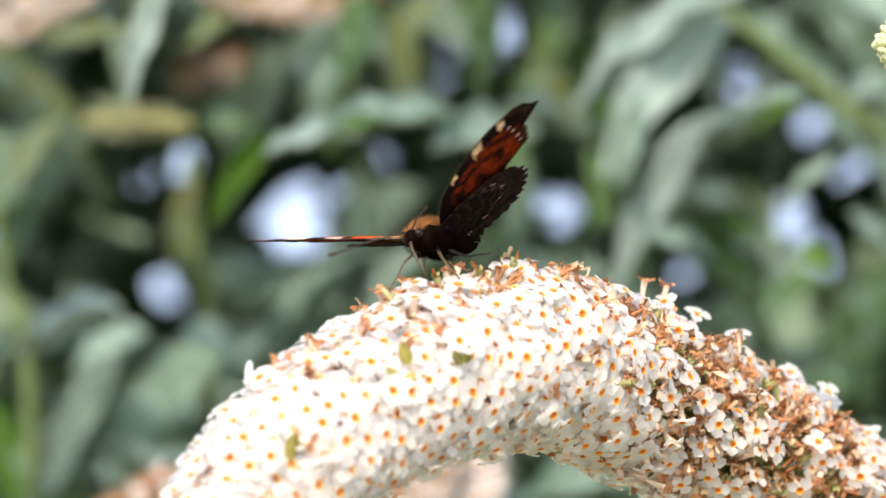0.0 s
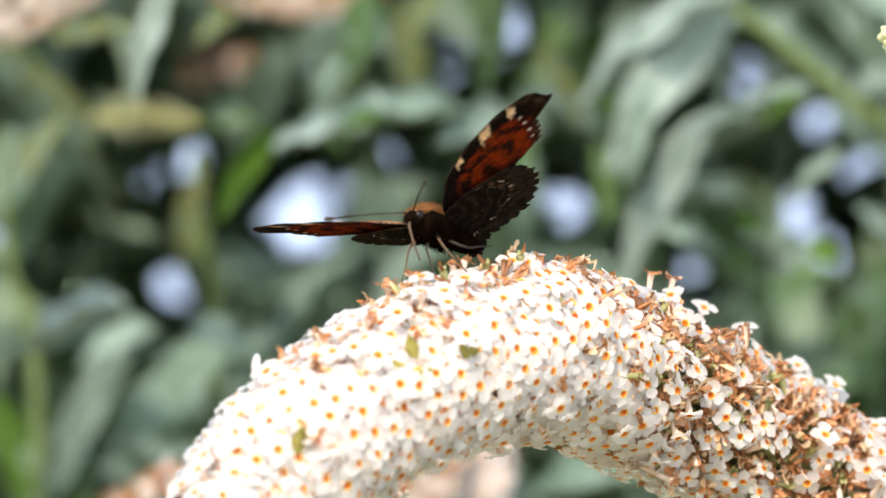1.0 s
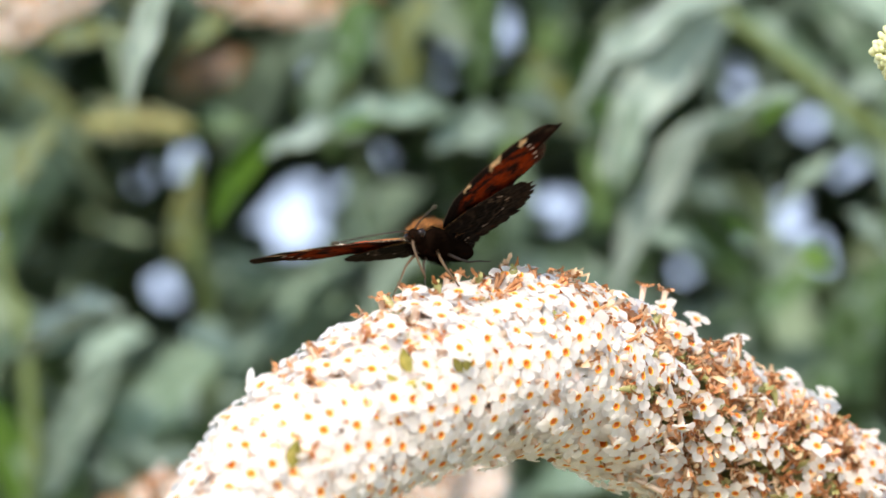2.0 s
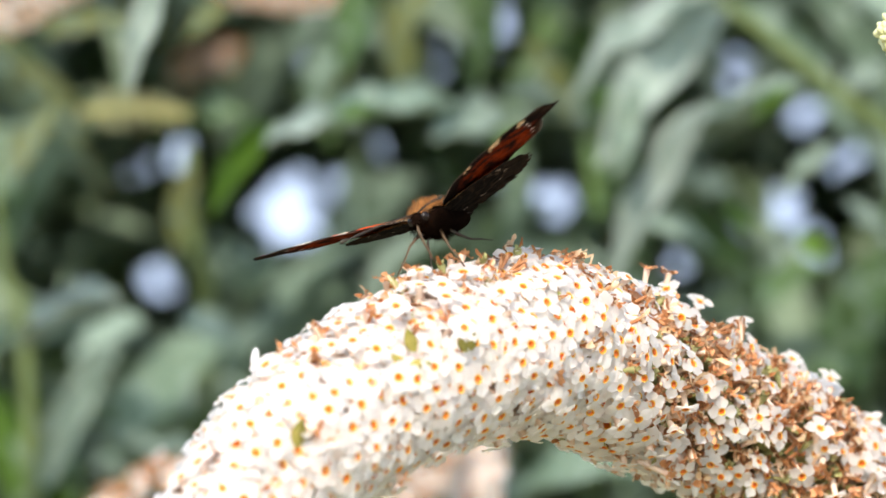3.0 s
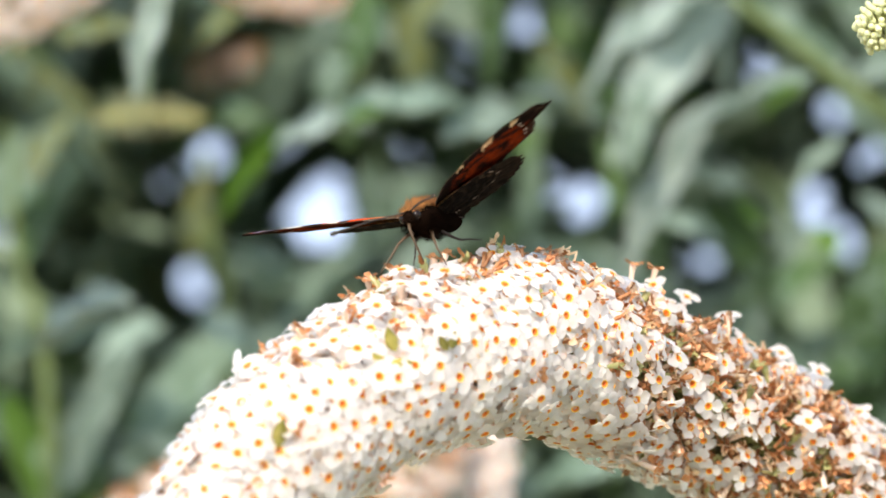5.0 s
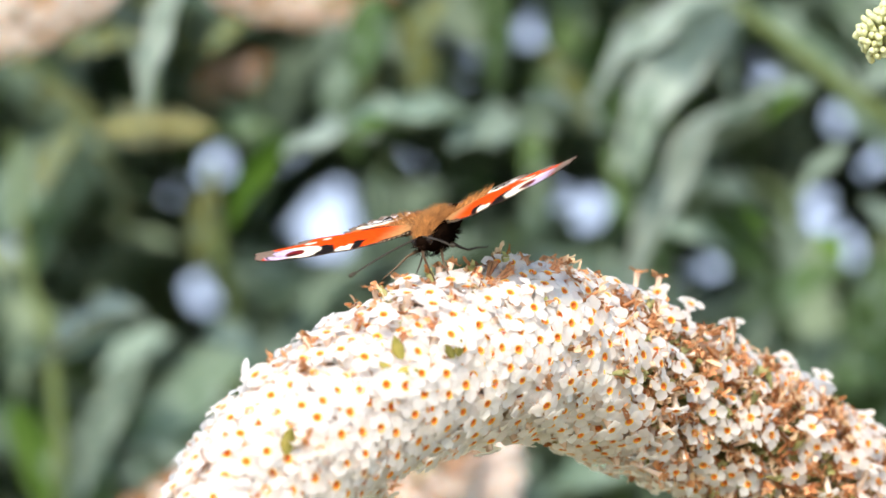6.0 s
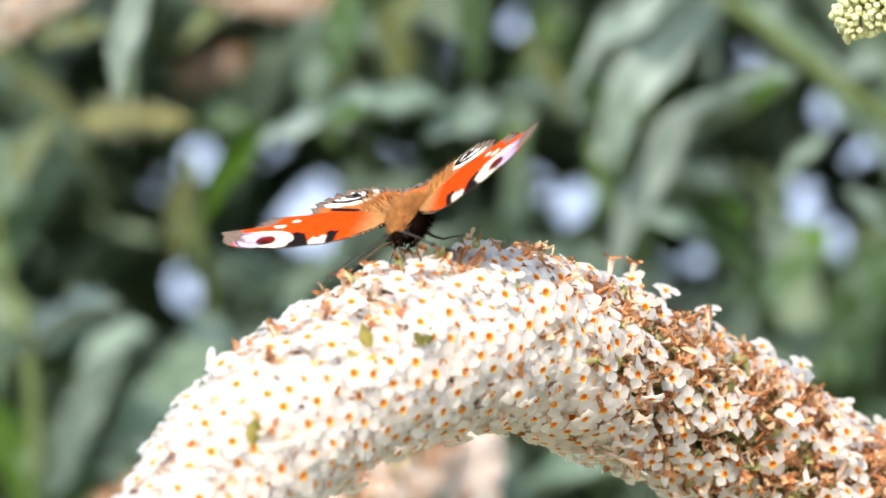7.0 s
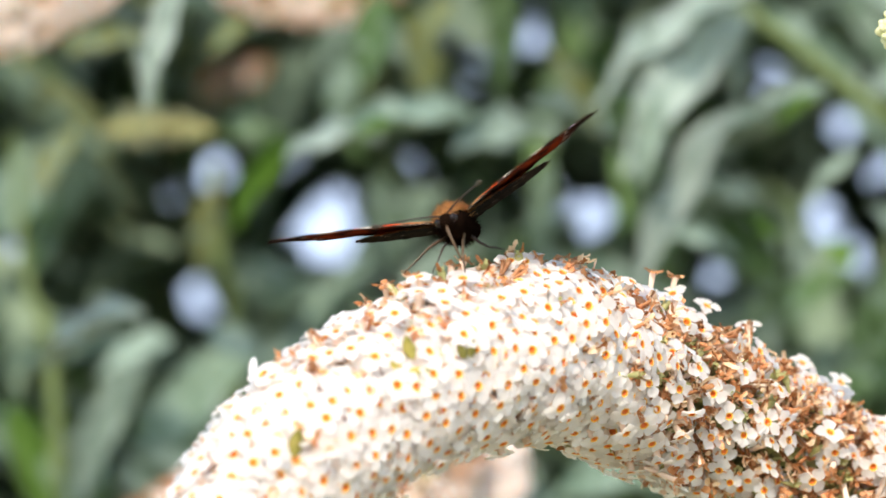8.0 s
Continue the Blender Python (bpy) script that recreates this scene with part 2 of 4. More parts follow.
def build_shrub():
    shrub = tagged(new("buddleia_shrub"), "grey-green leafy buddleia shrub with pale leaf undersides, out of focus", "shrub")
    leaf(shrub, (80, 360, 1274), (35, 390, 1249), 14, "silver")
    leaf(shrub, (78, 370, 1266), (45, 376, 1228), 16, "silver", form=2)
    leaf(shrub, (97, 350, 1247), (63, 362, 1228), 9, "pale", form=1)
    leaf(shrub, (72, 352, 1239), (46, 358, 1195), 11, "silver")
    leaf(shrub, (53, 340, 1245), (47, 346, 1222), 8, "pale")
    leaf(shrub, (95, 340, 1243), (63, 370, 1227), 8, "pale", form=2)
    leaf(shrub, (107, 350, 1230), (92, 356, 1218), 6, "pale", form=1)
    leaf(shrub, (96, 360, 1208), (92, 366, 1195), 7, "pale")
    leaf(shrub, (58, 420, 1220), (98, 450, 1217), 10, "pale")
    leaf(shrub, (57, 380, 1208), (77, 386, 1203), 7, "pale", form=2)
    leaf(shrub, (116, 380, 1215), (132, 386, 1204), 8, "pale", form=1)
    leaf(shrub, (25, 430, 1230), (21, 436, 1200), 8, "dull")
    leaf(shrub, (20, 420, 1246), (52, 450, 1236), 12, "pale")
    leaf(shrub, (24, 400, 1261), (38, 406, 1240), 8, "olive", form=2)
    leaf(shrub, (-1, 380, 1233), (30, 410, 1246), 14, "pale", form=1)
    leaf(shrub, (86, 370, 1207), (79, 376, 1216), 5, "bright")
    leaf(shrub, (111, 400, 1200), (105, 406, 1207), 7, "bright")
    leaf(shrub, (94, 330, 1244), (84, 336, 1237), 5, "bright", form=2)
    leaf(shrub, (132, 420, 1256), (116, 426, 1250), 10, "pale", form=1)
    leaf(shrub, (131, 450, 1245), (142, 456, 1220), 12, "pale")
    leaf(shrub, (-69, 265, 1269), (-81, 271, 1241), 8, "silver")
    leaf(shrub, (-61, 330, 1211), (-45, 360, 1237), 8, "bright", form=2)
    leaf(shrub, (-47, 340, 1230), (-21, 370, 1242), 7, "silver", form=1)
    leaf(shrub, (-31, 360, 1237), (8, 390, 1244), 10, "pale")
    leaf(shrub, (-28, 330, 1235), (-19, 336, 1240), 5, "bright")
    leaf(shrub, (-109, 360, 1259), (-88, 366, 1265), 9, "olive", form=2)
    leaf(shrub, (-32, 400, 1261), (-41, 406, 1238), 10, "dull", form=1)
    leaf(shrub, (-72, 400, 1222), (-79, 406, 1199), 9, "olive")
    leaf(shrub, (-28, 450, 1226), (-21, 456, 1200), 12, "dull")
    leaf(shrub, (-16, 420, 1274), (-11, 426, 1244), 10, "olive", form=2)
    leaf(shrub, (-32, 460, 1278), (-50, 466, 1262), 11, "dull", form=1)
    leaf(shrub, (-66, 440, 1272), (-79, 446, 1266), 10, "olive")
    leaf(shrub, (-92, 360, 1186), (-125, 390, 1174), 11, "silver")
    leaf(shrub, (-75, 400, 1179), (-60, 406, 1174), 10, "pale", form=2)
    leaf(shrub, (-130, 440, 1224), (-120, 446, 1245), 10, "olive", form=1)
    # leaves in dark and olive tones, added to darken these places
    leaf(shrub, (-22, 360, 1274), (-29, 366, 1251), 11, "dark")
    leaf(shrub, (13, 360, 1275), (9, 366, 1248), 8, "dark")
    leaf(shrub, (-4, 400, 1276), (-13, 406, 1263), 8, "olive", form=2)
    # these two put the shade of a deep pocket into their dark tone
    leaf(shrub, (124, 360, 1200), (112, 366, 1172), 15, "dark", form=1)
    leaf(shrub, (112, 380, 1187), (123, 386, 1161), 13, "dark")
    leaf(shrub, (-69, 472, 1170), (-106, 478, 1136), 20, "dull")
    leaf(shrub, (-97, 430, 1168), (-118, 436, 1130), 12, "pale", form=2)
    leaf(shrub, (-109, 440, 1140), (-132, 446, 1121), 12, "dull", form=1)
    leaf(shrub, (-92, 450, 1177), (-114, 456, 1168), 11, "pale")
    leaf(shrub, (-143, 472, 1167), (-101, 502, 1178), 11, "dull")
    leaf(shrub, (126, 520, 1195), (87, 530, 1170), 13, "dark", form=2)
    leaf(shrub, (153, 536, 1195), (125, 542, 1162), 17, "dark")
    leaf(shrub, (-9, 600, 1224), (-45, 606, 1192), 18, "dull")
    leaf(shrub, (-135, 520, 1236), (-158, 526, 1212), 22, "dull")
    leaf(shrub, (-87, 552, 1193), (-52, 582, 1177), 13, "dull", form=2)
    leaf(shrub, (-45, 600, 1164), (-30, 630, 1192), 12, "dull", form=1)
    leaf(shrub, (-132, 560, 1266), (-149, 566, 1239), 21, "dull")
    leaf(shrub, (-27, 600, 1277), (-45, 606, 1245), 14, "olive")
    leaf(shrub, (55, 360, 1139), (22, 390, 1132), 17, "dull", form=2)
    leaf(shrub, (144, 488, 1179), (117, 494, 1153), 16, "dark")
    twig(shrub, [(68, 420, 1288), (84, 420, 1275), (119, 420, 1246), (165, 430, 1190), (200, 450, 900), (210, 480, 400), (200, 500, 0)], 1.3, 5)
    twig(shrub, [(-179, 800, 1324), (-166, 800, 1258), (-127, 800, 1182), (-96, 810, 1000), (-60, 820, 500), (-46, 840, 0)], 2.8, 6)
    twig(shrub, [(-136, 430, 1240), (-132, 430, 1194), (-122, 430, 1123), (-110, 440, 600), (-100, 450, 0)], 0.9, 4)
    twig(shrub, [(-80, 480, 1232), (-78, 480, 1200), (-74, 490, 1130), (-80, 500, 600), (-90, 520, 0)], 1.6, 5)
    # the rest of the crown: sprays of leaves, with the openings through which the sky shows
    rnd = random.Random(5)
    # small gaps between the leaves: slope across, slope up, half width (as slopes from the open side) and distance of the tightest place
    gaps = np.array([
        (-0.0416, 0.0226, 0.0013, 1.9), (-0.0464, 0.0181, 0.0013, 1.9), (-0.0482, 0.0100, 0.0013, 1.9),
        (-0.0423, 0.0100, 0.0013, 1.9), (-0.0464, 0.0029, 0.0013, 1.9), (-0.0409, 0.0029, 0.0013, 1.9), (0.0400, 0.0170, 0.0017, 1.5),
        (0.0402, 0.0130, 0.0017, 1.5), (0.0240, 0.0199, 0.0014, 1.2), (-0.0871, -0.0100, 0.0032, 1.8), (-0.0823, 0.0300, 0.0008, 1.9),
        (-0.0997, 0.0267, 0.0003, 1.7), (0.0002, 0.0626, 0.0003, 1.5), (0.0199, 0.0701, 0.0010, 1.6),
        (0.0957, 0.0545, 0.0029, 1.9), (0.1176, 0.0432, 0.0024, 2.0), (0.1311, 0.0328, 0.0016, 1.3), (0.1101, 0.0134, 0.0003, 1.9),
        (0.1194, 0.0160, 0.0003, 1.5), (0.0773, -0.0052, 0.0004, 1.2),
        (-0.0402, 0.0584, 0.0013, 1.8), (0.1230, -0.0025, 0.0013, 1.6), (-0.0285, 0.0208, 0.0013, 1.8)])

    def open_to_sky(p):
        """Whether any of these places closes a gap; a gap widens before and behind its tightest place."""
        d = p[:, 1] + 0.52
        gx, gz = p[:, 0] / d, (p[:, 2] - 1.2) / d
        room = gaps[:, 2] * 0.62 + 0.0003 + 0.0046 * np.abs(1 / d[:, None] - 1 / gaps[:, 3])
        return bool(np.any((gx[:, None] - gaps[:, 0]) ** 2 + (gz[:, None] - gaps[:, 1]) ** 2 < room ** 2))

    uu, ss = [q.ravel() for q in np.meshgrid(np.linspace(0, 1, 30), np.linspace(-1, 1, 9))]
    blades = [np.stack([uu, ss * 0.5 * np.sin(np.pi * uu), -form[0] * uu * uu + form[1] * np.abs(ss) * 0.5 * np.sin(np.pi * uu), np.ones_like(uu)]) for form in LEAF_FORMS]

    # deep pockets between the shoots, with no leaf near the front
    pockets = [(0.0208, 0.0701), (0.0333, 0.0737), (-0.1065, 0.0602), (-0.1316, 0.0109), (-0.0608, 0.0127), (-0.0635, 0.0567), (0.0414, 0.0719), (0.1248, -0.0213), (0.1284, -0.0321), (0.0907, 0.0316), (0.0997, 0.0253), (-0.0402, 0.0342), (-0.0258, 0.0351), (-0.0814, 0.0074), (-0.1298, -0.0357), (0.1120, -0.0120), (0.1200, -0.0280), (0.1330, -0.0080)]

    def in_pocket(q):
        gx, gz = q.x / (q.y + 0.52), (q.z - 1.2) / (q.y + 0.52)
        return any((gx - hx) ** 2 + (gz - hz) ** 2 < 0.0105 ** 2 for hx, hz in pockets)

    # single leaves that hang nearer, on thin shoots
    placed = 0
    while placed < 170:
        y = rnd.uniform(0.43, 0.70)
        d = y + 0.52
        a = Vector((rnd.uniform(-0.17, 0.17) * d, y, 1.2 + rnd.uniform(-0.10, 0.11) * d))
        turn = rnd.choice((-1, 1)) * rnd.uniform(0.2, 1.3)
        length = rnd.uniform(0.045, 0.085)
        b = a + Vector((math.sin(turn) * length, rnd.uniform(-0.02, 0.03), -math.cos(turn) * length))
        wide = rnd.uniform(8, 17)
        form, tilt = rnd.randrange(4), rnd.uniform(-40, 40)
        spread = (np.array(leaf_pose(tuple(a / MM), tuple(b / MM), wide, tilt)) @ blades[form]).T[:, :3]
        if open_to_sky(spread) or any(in_pocket(Vector(q)) for q in spread[::9]):
            continue
        tones = ("dull", "olive", "pale", "dull", "dull", "olive", "dark", "pale") if a.x < -0.02 and a.z > 1.2 else ("dull", "dull", "pale", "dark", "dull", "green", "dark", "pale", "dark", "pale", "dull")
        leaf(shrub, tuple(a / MM), tuple(b / MM), wide, rnd.choice(tones), tilt, form)
        placed += 1
    items = []
    for i in range(6500):
        y = rnd.uniform(0.55, 1.5)
        d = y + 0.52
        near = rnd.random() < 0.75
        c = Vector((rnd.uniform(-0.24, 0.24) * d, y, 1.2 + rnd.uniform(-0.17, 0.17) * d)) if near else \
            Vector((rnd.uniform(-0.9, 0.9), y + 0.2, rnd.uniform(0.15, 2.0)))
        length, w = rnd.uniform(0.05, 0.10), rnd.uniform(0.014, 0.026)
        m = Matrix.Translation(c) @ Euler((rnd.uniform(-0.7, 0.7), rnd.uniform(-0.3, 1.2), rnd.uniform(0, 6.28))).to_matrix().to_4x4() \
            @ Matrix.Diagonal((length, w, length * 0.8, 1))
        form = rnd.randrange(4)
        if open_to_sky((np.array(m) @ blades[form]).T[:, :3]):
            continue
        v, f, ix = LEAF_SHAPES[form]
        pale = rnd.random() < 0.35
        items.append((v, f, [1 if (k == 1 or pale) else 0 for k in ix], m))
    # an unseen top added over the crown to shade what is below and behind
    for i in range(2600):
        c = Vector((rnd.uniform(-0.9, 0.9), rnd.uniform(0.35, 1.7), rnd.uniform(1.55, 2.1)))
        length, w = rnd.uniform(0.07, 0.13), rnd.uniform(0.018, 0.032)
        m = Matrix.Translation(c) @ Euler((rnd.uniform(-0.6, 0.6), rnd.uniform(-0.2, 0.9), rnd.uniform(0, 6.28))).to_matrix().to_4x4() \
            @ Matrix.Diagonal((length, w, length * 0.8, 1))
        v, f, ix = LEAF_SHAPES[rnd.randrange(4)]
        items.append((v, f, ix, m))
    tagged(piece("foliage", joined("foliage", items, [FOLIAGE, FOLIAGE_PALE]), shrub, "dense dark and grey-green leaves"), kind="stuff")


build_shrub()


# ---------------------------------------------------------------- florets
def floret_data(seed, size=1.0):
    """An open floret: four rounded lobes round an orange throat, on a narrow tube that goes down along -z. Millimetres."""
    rnd = random.Random(seed)
    vs, fs, ix = [], [], []
    for k in range(4):
        a0 = k * math.pi / 2 + rnd.uniform(-0.16, 0.16)
        reach, half = rnd.uniform(2.5, 3.0) * size, rnd.uniform(1.12, 1.42) * size
        lift, curl, skew = rnd.uniform(-0.2, 0.4), rnd.uniform(-0.7, 0.25), rnd.uniform(-0.3, 0.3)
        base = len(vs)
        rows = ((0.62, 0.50), (1.0, 0.72), (1.6, 1.0), (2.2, 0.88), (2.55, 0.45))
        for j, (r, w) in enumerate(rows):
            rr = 0.6 + (r - 0.6) * (reach - 0.6) / 1.95
            u = (rr - 0.6) / (reach - 0.6)
            for side in (-1, -0.4, 0.4, 1):
                y = side * w * half + skew * u * u
                x = rr - 0.30 * abs(side) ** 2 * u + (0.14 * (1 - abs(side)) if j == 4 else 0)
                z = 0.10 + lift * u + curl * u * u + 0.22 * abs(side) ** 2 * rnd.uniform(0.2, 1.3) - 0.12 * (1 - abs(side))
                vs.append((x * math.cos(a0) - y * math.sin(a0), x * math.sin(a0) + y * math.cos(a0), z))
        for j in range(4):
            for i in range(3):
                a = base + j * 4 + i
                fs.append((a, a + 1, a + 5, a + 4)[::-1])
                ix.append(0)
    # yellow halo and orange throat, sunk in the middle
    rings = ((0.78, 0.16), (0.56, 0.10), (0.40, -0.15))
    base = len(vs)
    for r, z in rings:
        for k in range(10):
            a = k * math.pi / 5
            vs.append((r * size * math.cos(a), r * size * math.sin(a), z))
    vs.append((0, 0, -0.7))
    for j in range(2):
        for k in range(10):
            a, b = base + j * 10 + k, base + j * 10 + (k + 1) % 10
            fs.append((a, b, b + 10, a + 10))
            ix.append(1 if j == 0 else 2)
    for k in range(10):
        fs.append((base + 20 + k, base + 20 + (k + 1) % 10, base + 30))
        ix.append(2)
    bx, by = rnd.uniform(-0.8, 0.8), rnd.uniform(-0.8, 0.8)
    v, f = tube_data([(0, 0, 0.05), (bx * 0.3, by * 0.3, -2.2), (bx, by, -5.5)], (0.66, 0.62, 0.42), 6, False)
    base = len(vs)
    vs += [tuple(q) for q in v]
    fs += [tuple(q + base for q in face) for face in f]
    ix += [3] * len(f)
    return np.array(vs) * MM, fs, ix


def withered_data(seed):
    """A withered floret. Seed 0: a dry tube that ends in a small star; the others: crumpled lobes, curled shreds, or an empty cup."""
    rnd = random.Random(seed)
    vs, fs, ix = [], [], []
    kind = "star" if seed == 0 else ("lobes", "tubes", "shreds", "cup", "lobes", "tubes", "shreds")[seed % 7]

    def add(v, f, mat):
        base = len(vs)
        vs.extend(tuple(q) for q in v)
        fs.extend(tuple(q + base for q in face) for face in f)
        ix.extend([mat] * len(f))

    def strip(root, a0, reach, half, lift, curl, rough, mat, rows=5):
        v, f = [], []
        for j in range(rows):
            u = j / (rows - 1)
            ang = curl * u
            r = 0.35 + reach * (math.sin(ang) / ang if abs(ang) > 0.05 else 1) * u
            z = root + lift * u + reach * u * math.sin(ang * 0.6)
            w = half * (0.7, 1.0, 1.1, 1.0, 0.6)[min(4, int(u * 4.01))]
            for side in (-1, 0, 1):
                y = side * w + rnd.uniform(-rough, rough)
                v.append((r * math.cos(a0) - y * math.sin(a0), r * math.sin(a0) + y * math.cos(a0),
                          z + abs(side) * rnd.uniform(-0.2, 0.9) * half + rnd.uniform(-rough, rough)))
        for j in range(rows - 1):
            for i in range(2):
                k = j * 3 + i
                f.append((k, k + 3, k + 4, k + 1))
        add(v, f, mat)

    bx, by = rnd.uniform(-0.9, 0.9), rnd.uniform(-0.9, 0.9)
    if kind in ("star", "lobes"):
        v, f = tube_data([(0, 0, 0.4), (bx * 0.3, by * 0.3, -1.4), (bx, by, -5.5 if seed == 0 else -3.2)], (rnd.uniform(0.55, 0.75), 0.5, 0.4), 6, False)
        add(v, f, 4 if seed == 0 else 0)
        for k in range(4):
            a0 = k * math.pi / 2 + rnd.uniform(-0.3, 0.3)
            if kind == "star":
                strip(0.35, a0, rnd.uniform(1.1, 1.6), 0.55, rnd.uniform(-0.1, 0.4), rnd.uniform(-0.5, 0.8), 0.12, rnd.choice((0, 0, 1)))
            else:
                strip(0.3, a0, rnd.uniform(1.6, 2.6), rnd.uniform(0.4, 0.8), rnd.uniform(-0.8, 1.2), rnd.uniform(-1.6, 2.0), 0.24, rnd.choice((0, 0, 1, 3, 1)))
    elif kind == "tubes":
        for k in range(3):
            a, t = rnd.uniform(0, 6.3), rnd.uniform(0.15, 0.75)
            x, y = math.cos(a) * t, math.sin(a) * t
            top = rnd.uniform(-0.4, 1.6)
            v, f = tube_data([(x * 1.4, y * 1.4, top), (x, y, top - 1.6), (x * 0.4, y * 0.4, -3.4)], (0.62, 0.46, 0.34), 6, False)
            add(v, f, rnd.choice((4, 0)))
            for q in range(3):
                strip(top, rnd.uniform(0, 6.3), rnd.uniform(0.8, 1.7), rnd.uniform(0.3, 0.5), rnd.uniform(-0.8, 0.9), rnd.uniform(-1.4, 1.8), 0.16, rnd.choice((0, 0, 1, 3)), 4)
    elif kind == "shreds":
        for k in range(6):
            strip(rnd.uniform(-2.4, 0.3), rnd.uniform(0, 6.3), rnd.uniform(1.2, 2.6), rnd.uniform(0.22, 0.6), rnd.uniform(-0.6, 1.6), rnd.uniform(-2.4, 2.6), 0.22,
                  rnd.choice((0, 3, 1, 0, 1, 1)))
        v, f = tube_data([(0.2, 0, -0.6), (bx * 0.4, by * 0.4, -2.4), (bx, by, -5.0)], (0.4, 0.5, 0.35), 5, False)
        add(v, f, rnd.choice((0, 3)))
    else:
        v, f = tube_data([(0, 0, 0.2), (0, 0, -0.6), (bx * 0.2, by * 0.2, -1.6), (bx, by, -4.5)], (0.95, 0.9, 0.55, 0.3), 7, False)
        add(v, f, 2)
        for k in range(4):
            strip(0.1, k * math.pi / 2 + rnd.uniform(-0.2, 0.2), 0.7, 0.4, 0.8, 0.3, 0.1, 2, 3)
        strip(0.3, rnd.uniform(0, 6.3), 1.8, 0.4, 0.9, 1.5, 0.2, 3)
    return np.array(vs) * (1.0 if seed == 0 else 0.74) * MM, fs, ix


def bud_data(seed, length=2.6, r=0.75):
    rnd = random.Random(seed)
    prof = ((-2.5, 0.35), (-0.6, 0.45), (0.0, 0.75), (0.35 * length, 1.0), (0.75 * length, 0.85), (length, 0.3))
    bend = rnd.uniform(-0.4, 0.4)
    v, f = tube_data([(bend * (z / 3) ** 2, 0, z) for z, _ in prof], [q * r for _, q in prof], 7)
    return np.array([tuple(q) for q in v]) * MM, f, [0] * len(f)


FLORETS = [floret_data(i, 0.90 + 0.03 * (i % 6)) for i in range(14)]
WITHERED = [withered_data(i * 11) for i in range(22)]


def outward(place, way, spin, lean_a, lean_b):
    """The pose of a floret that looks along way."""
    return Matrix.Translation(place) @ Vector(way).to_track_quat("Z", "Y").to_matrix().to_4x4() @ \
        Euler((max(-0.85, min(0.85, lean_a)), max(-0.85, min(0.85, lean_b)), 0)).to_matrix().to_4x4() @ Matrix.Rotation(spin, 4, "Z")


def panicle_points(spine, radius, gap, seed, lump=1.0, tries=14000):
    """Evenly scattered places on the skin of a bent cone: (place, outward way, share along the spine)."""
    rnd = random.Random(seed)
    n = len(spine)
    frames = []
    for i in range(n):
        t = Vector(spine[min(i + 1, n - 1)] - spine[max(i - 1, 0)]).normalized()
        up = Vector((0, 0, 1))
        up = (up - t * up.dot(t)).normalized()
        frames.append((Vector(spine[i]), t, up, t.cross(up)))
    got, cells = [], {}
    for _ in range(tries):
        u = rnd.random()
        i = int(u * (n - 1))
        c, t, up, side = frames[i]
        a = rnd.uniform(0, 2 * math.pi)
        way = up * math.cos(a) + side * math.sin(a)
        r = radius(u)
        p = c + way * r
        p = p + way * (lump * MM * 1.6 * noise.noise(p / MM * 0.14) + rnd.uniform(-0.7, 0.7) * MM)
        key = tuple(int(q // gap) for q in p)
        if any((p - o).length < gap for dx in (-1, 0, 1) for dy in (-1, 0, 1) for dz in (-1, 0, 1)
               for o in cells.get((key[0] + dx, key[1] + dy, key[2] + dz), ())):
            continue
        cells.setdefault(key, []).append(p)
        got.append((p, way, u))
    return got


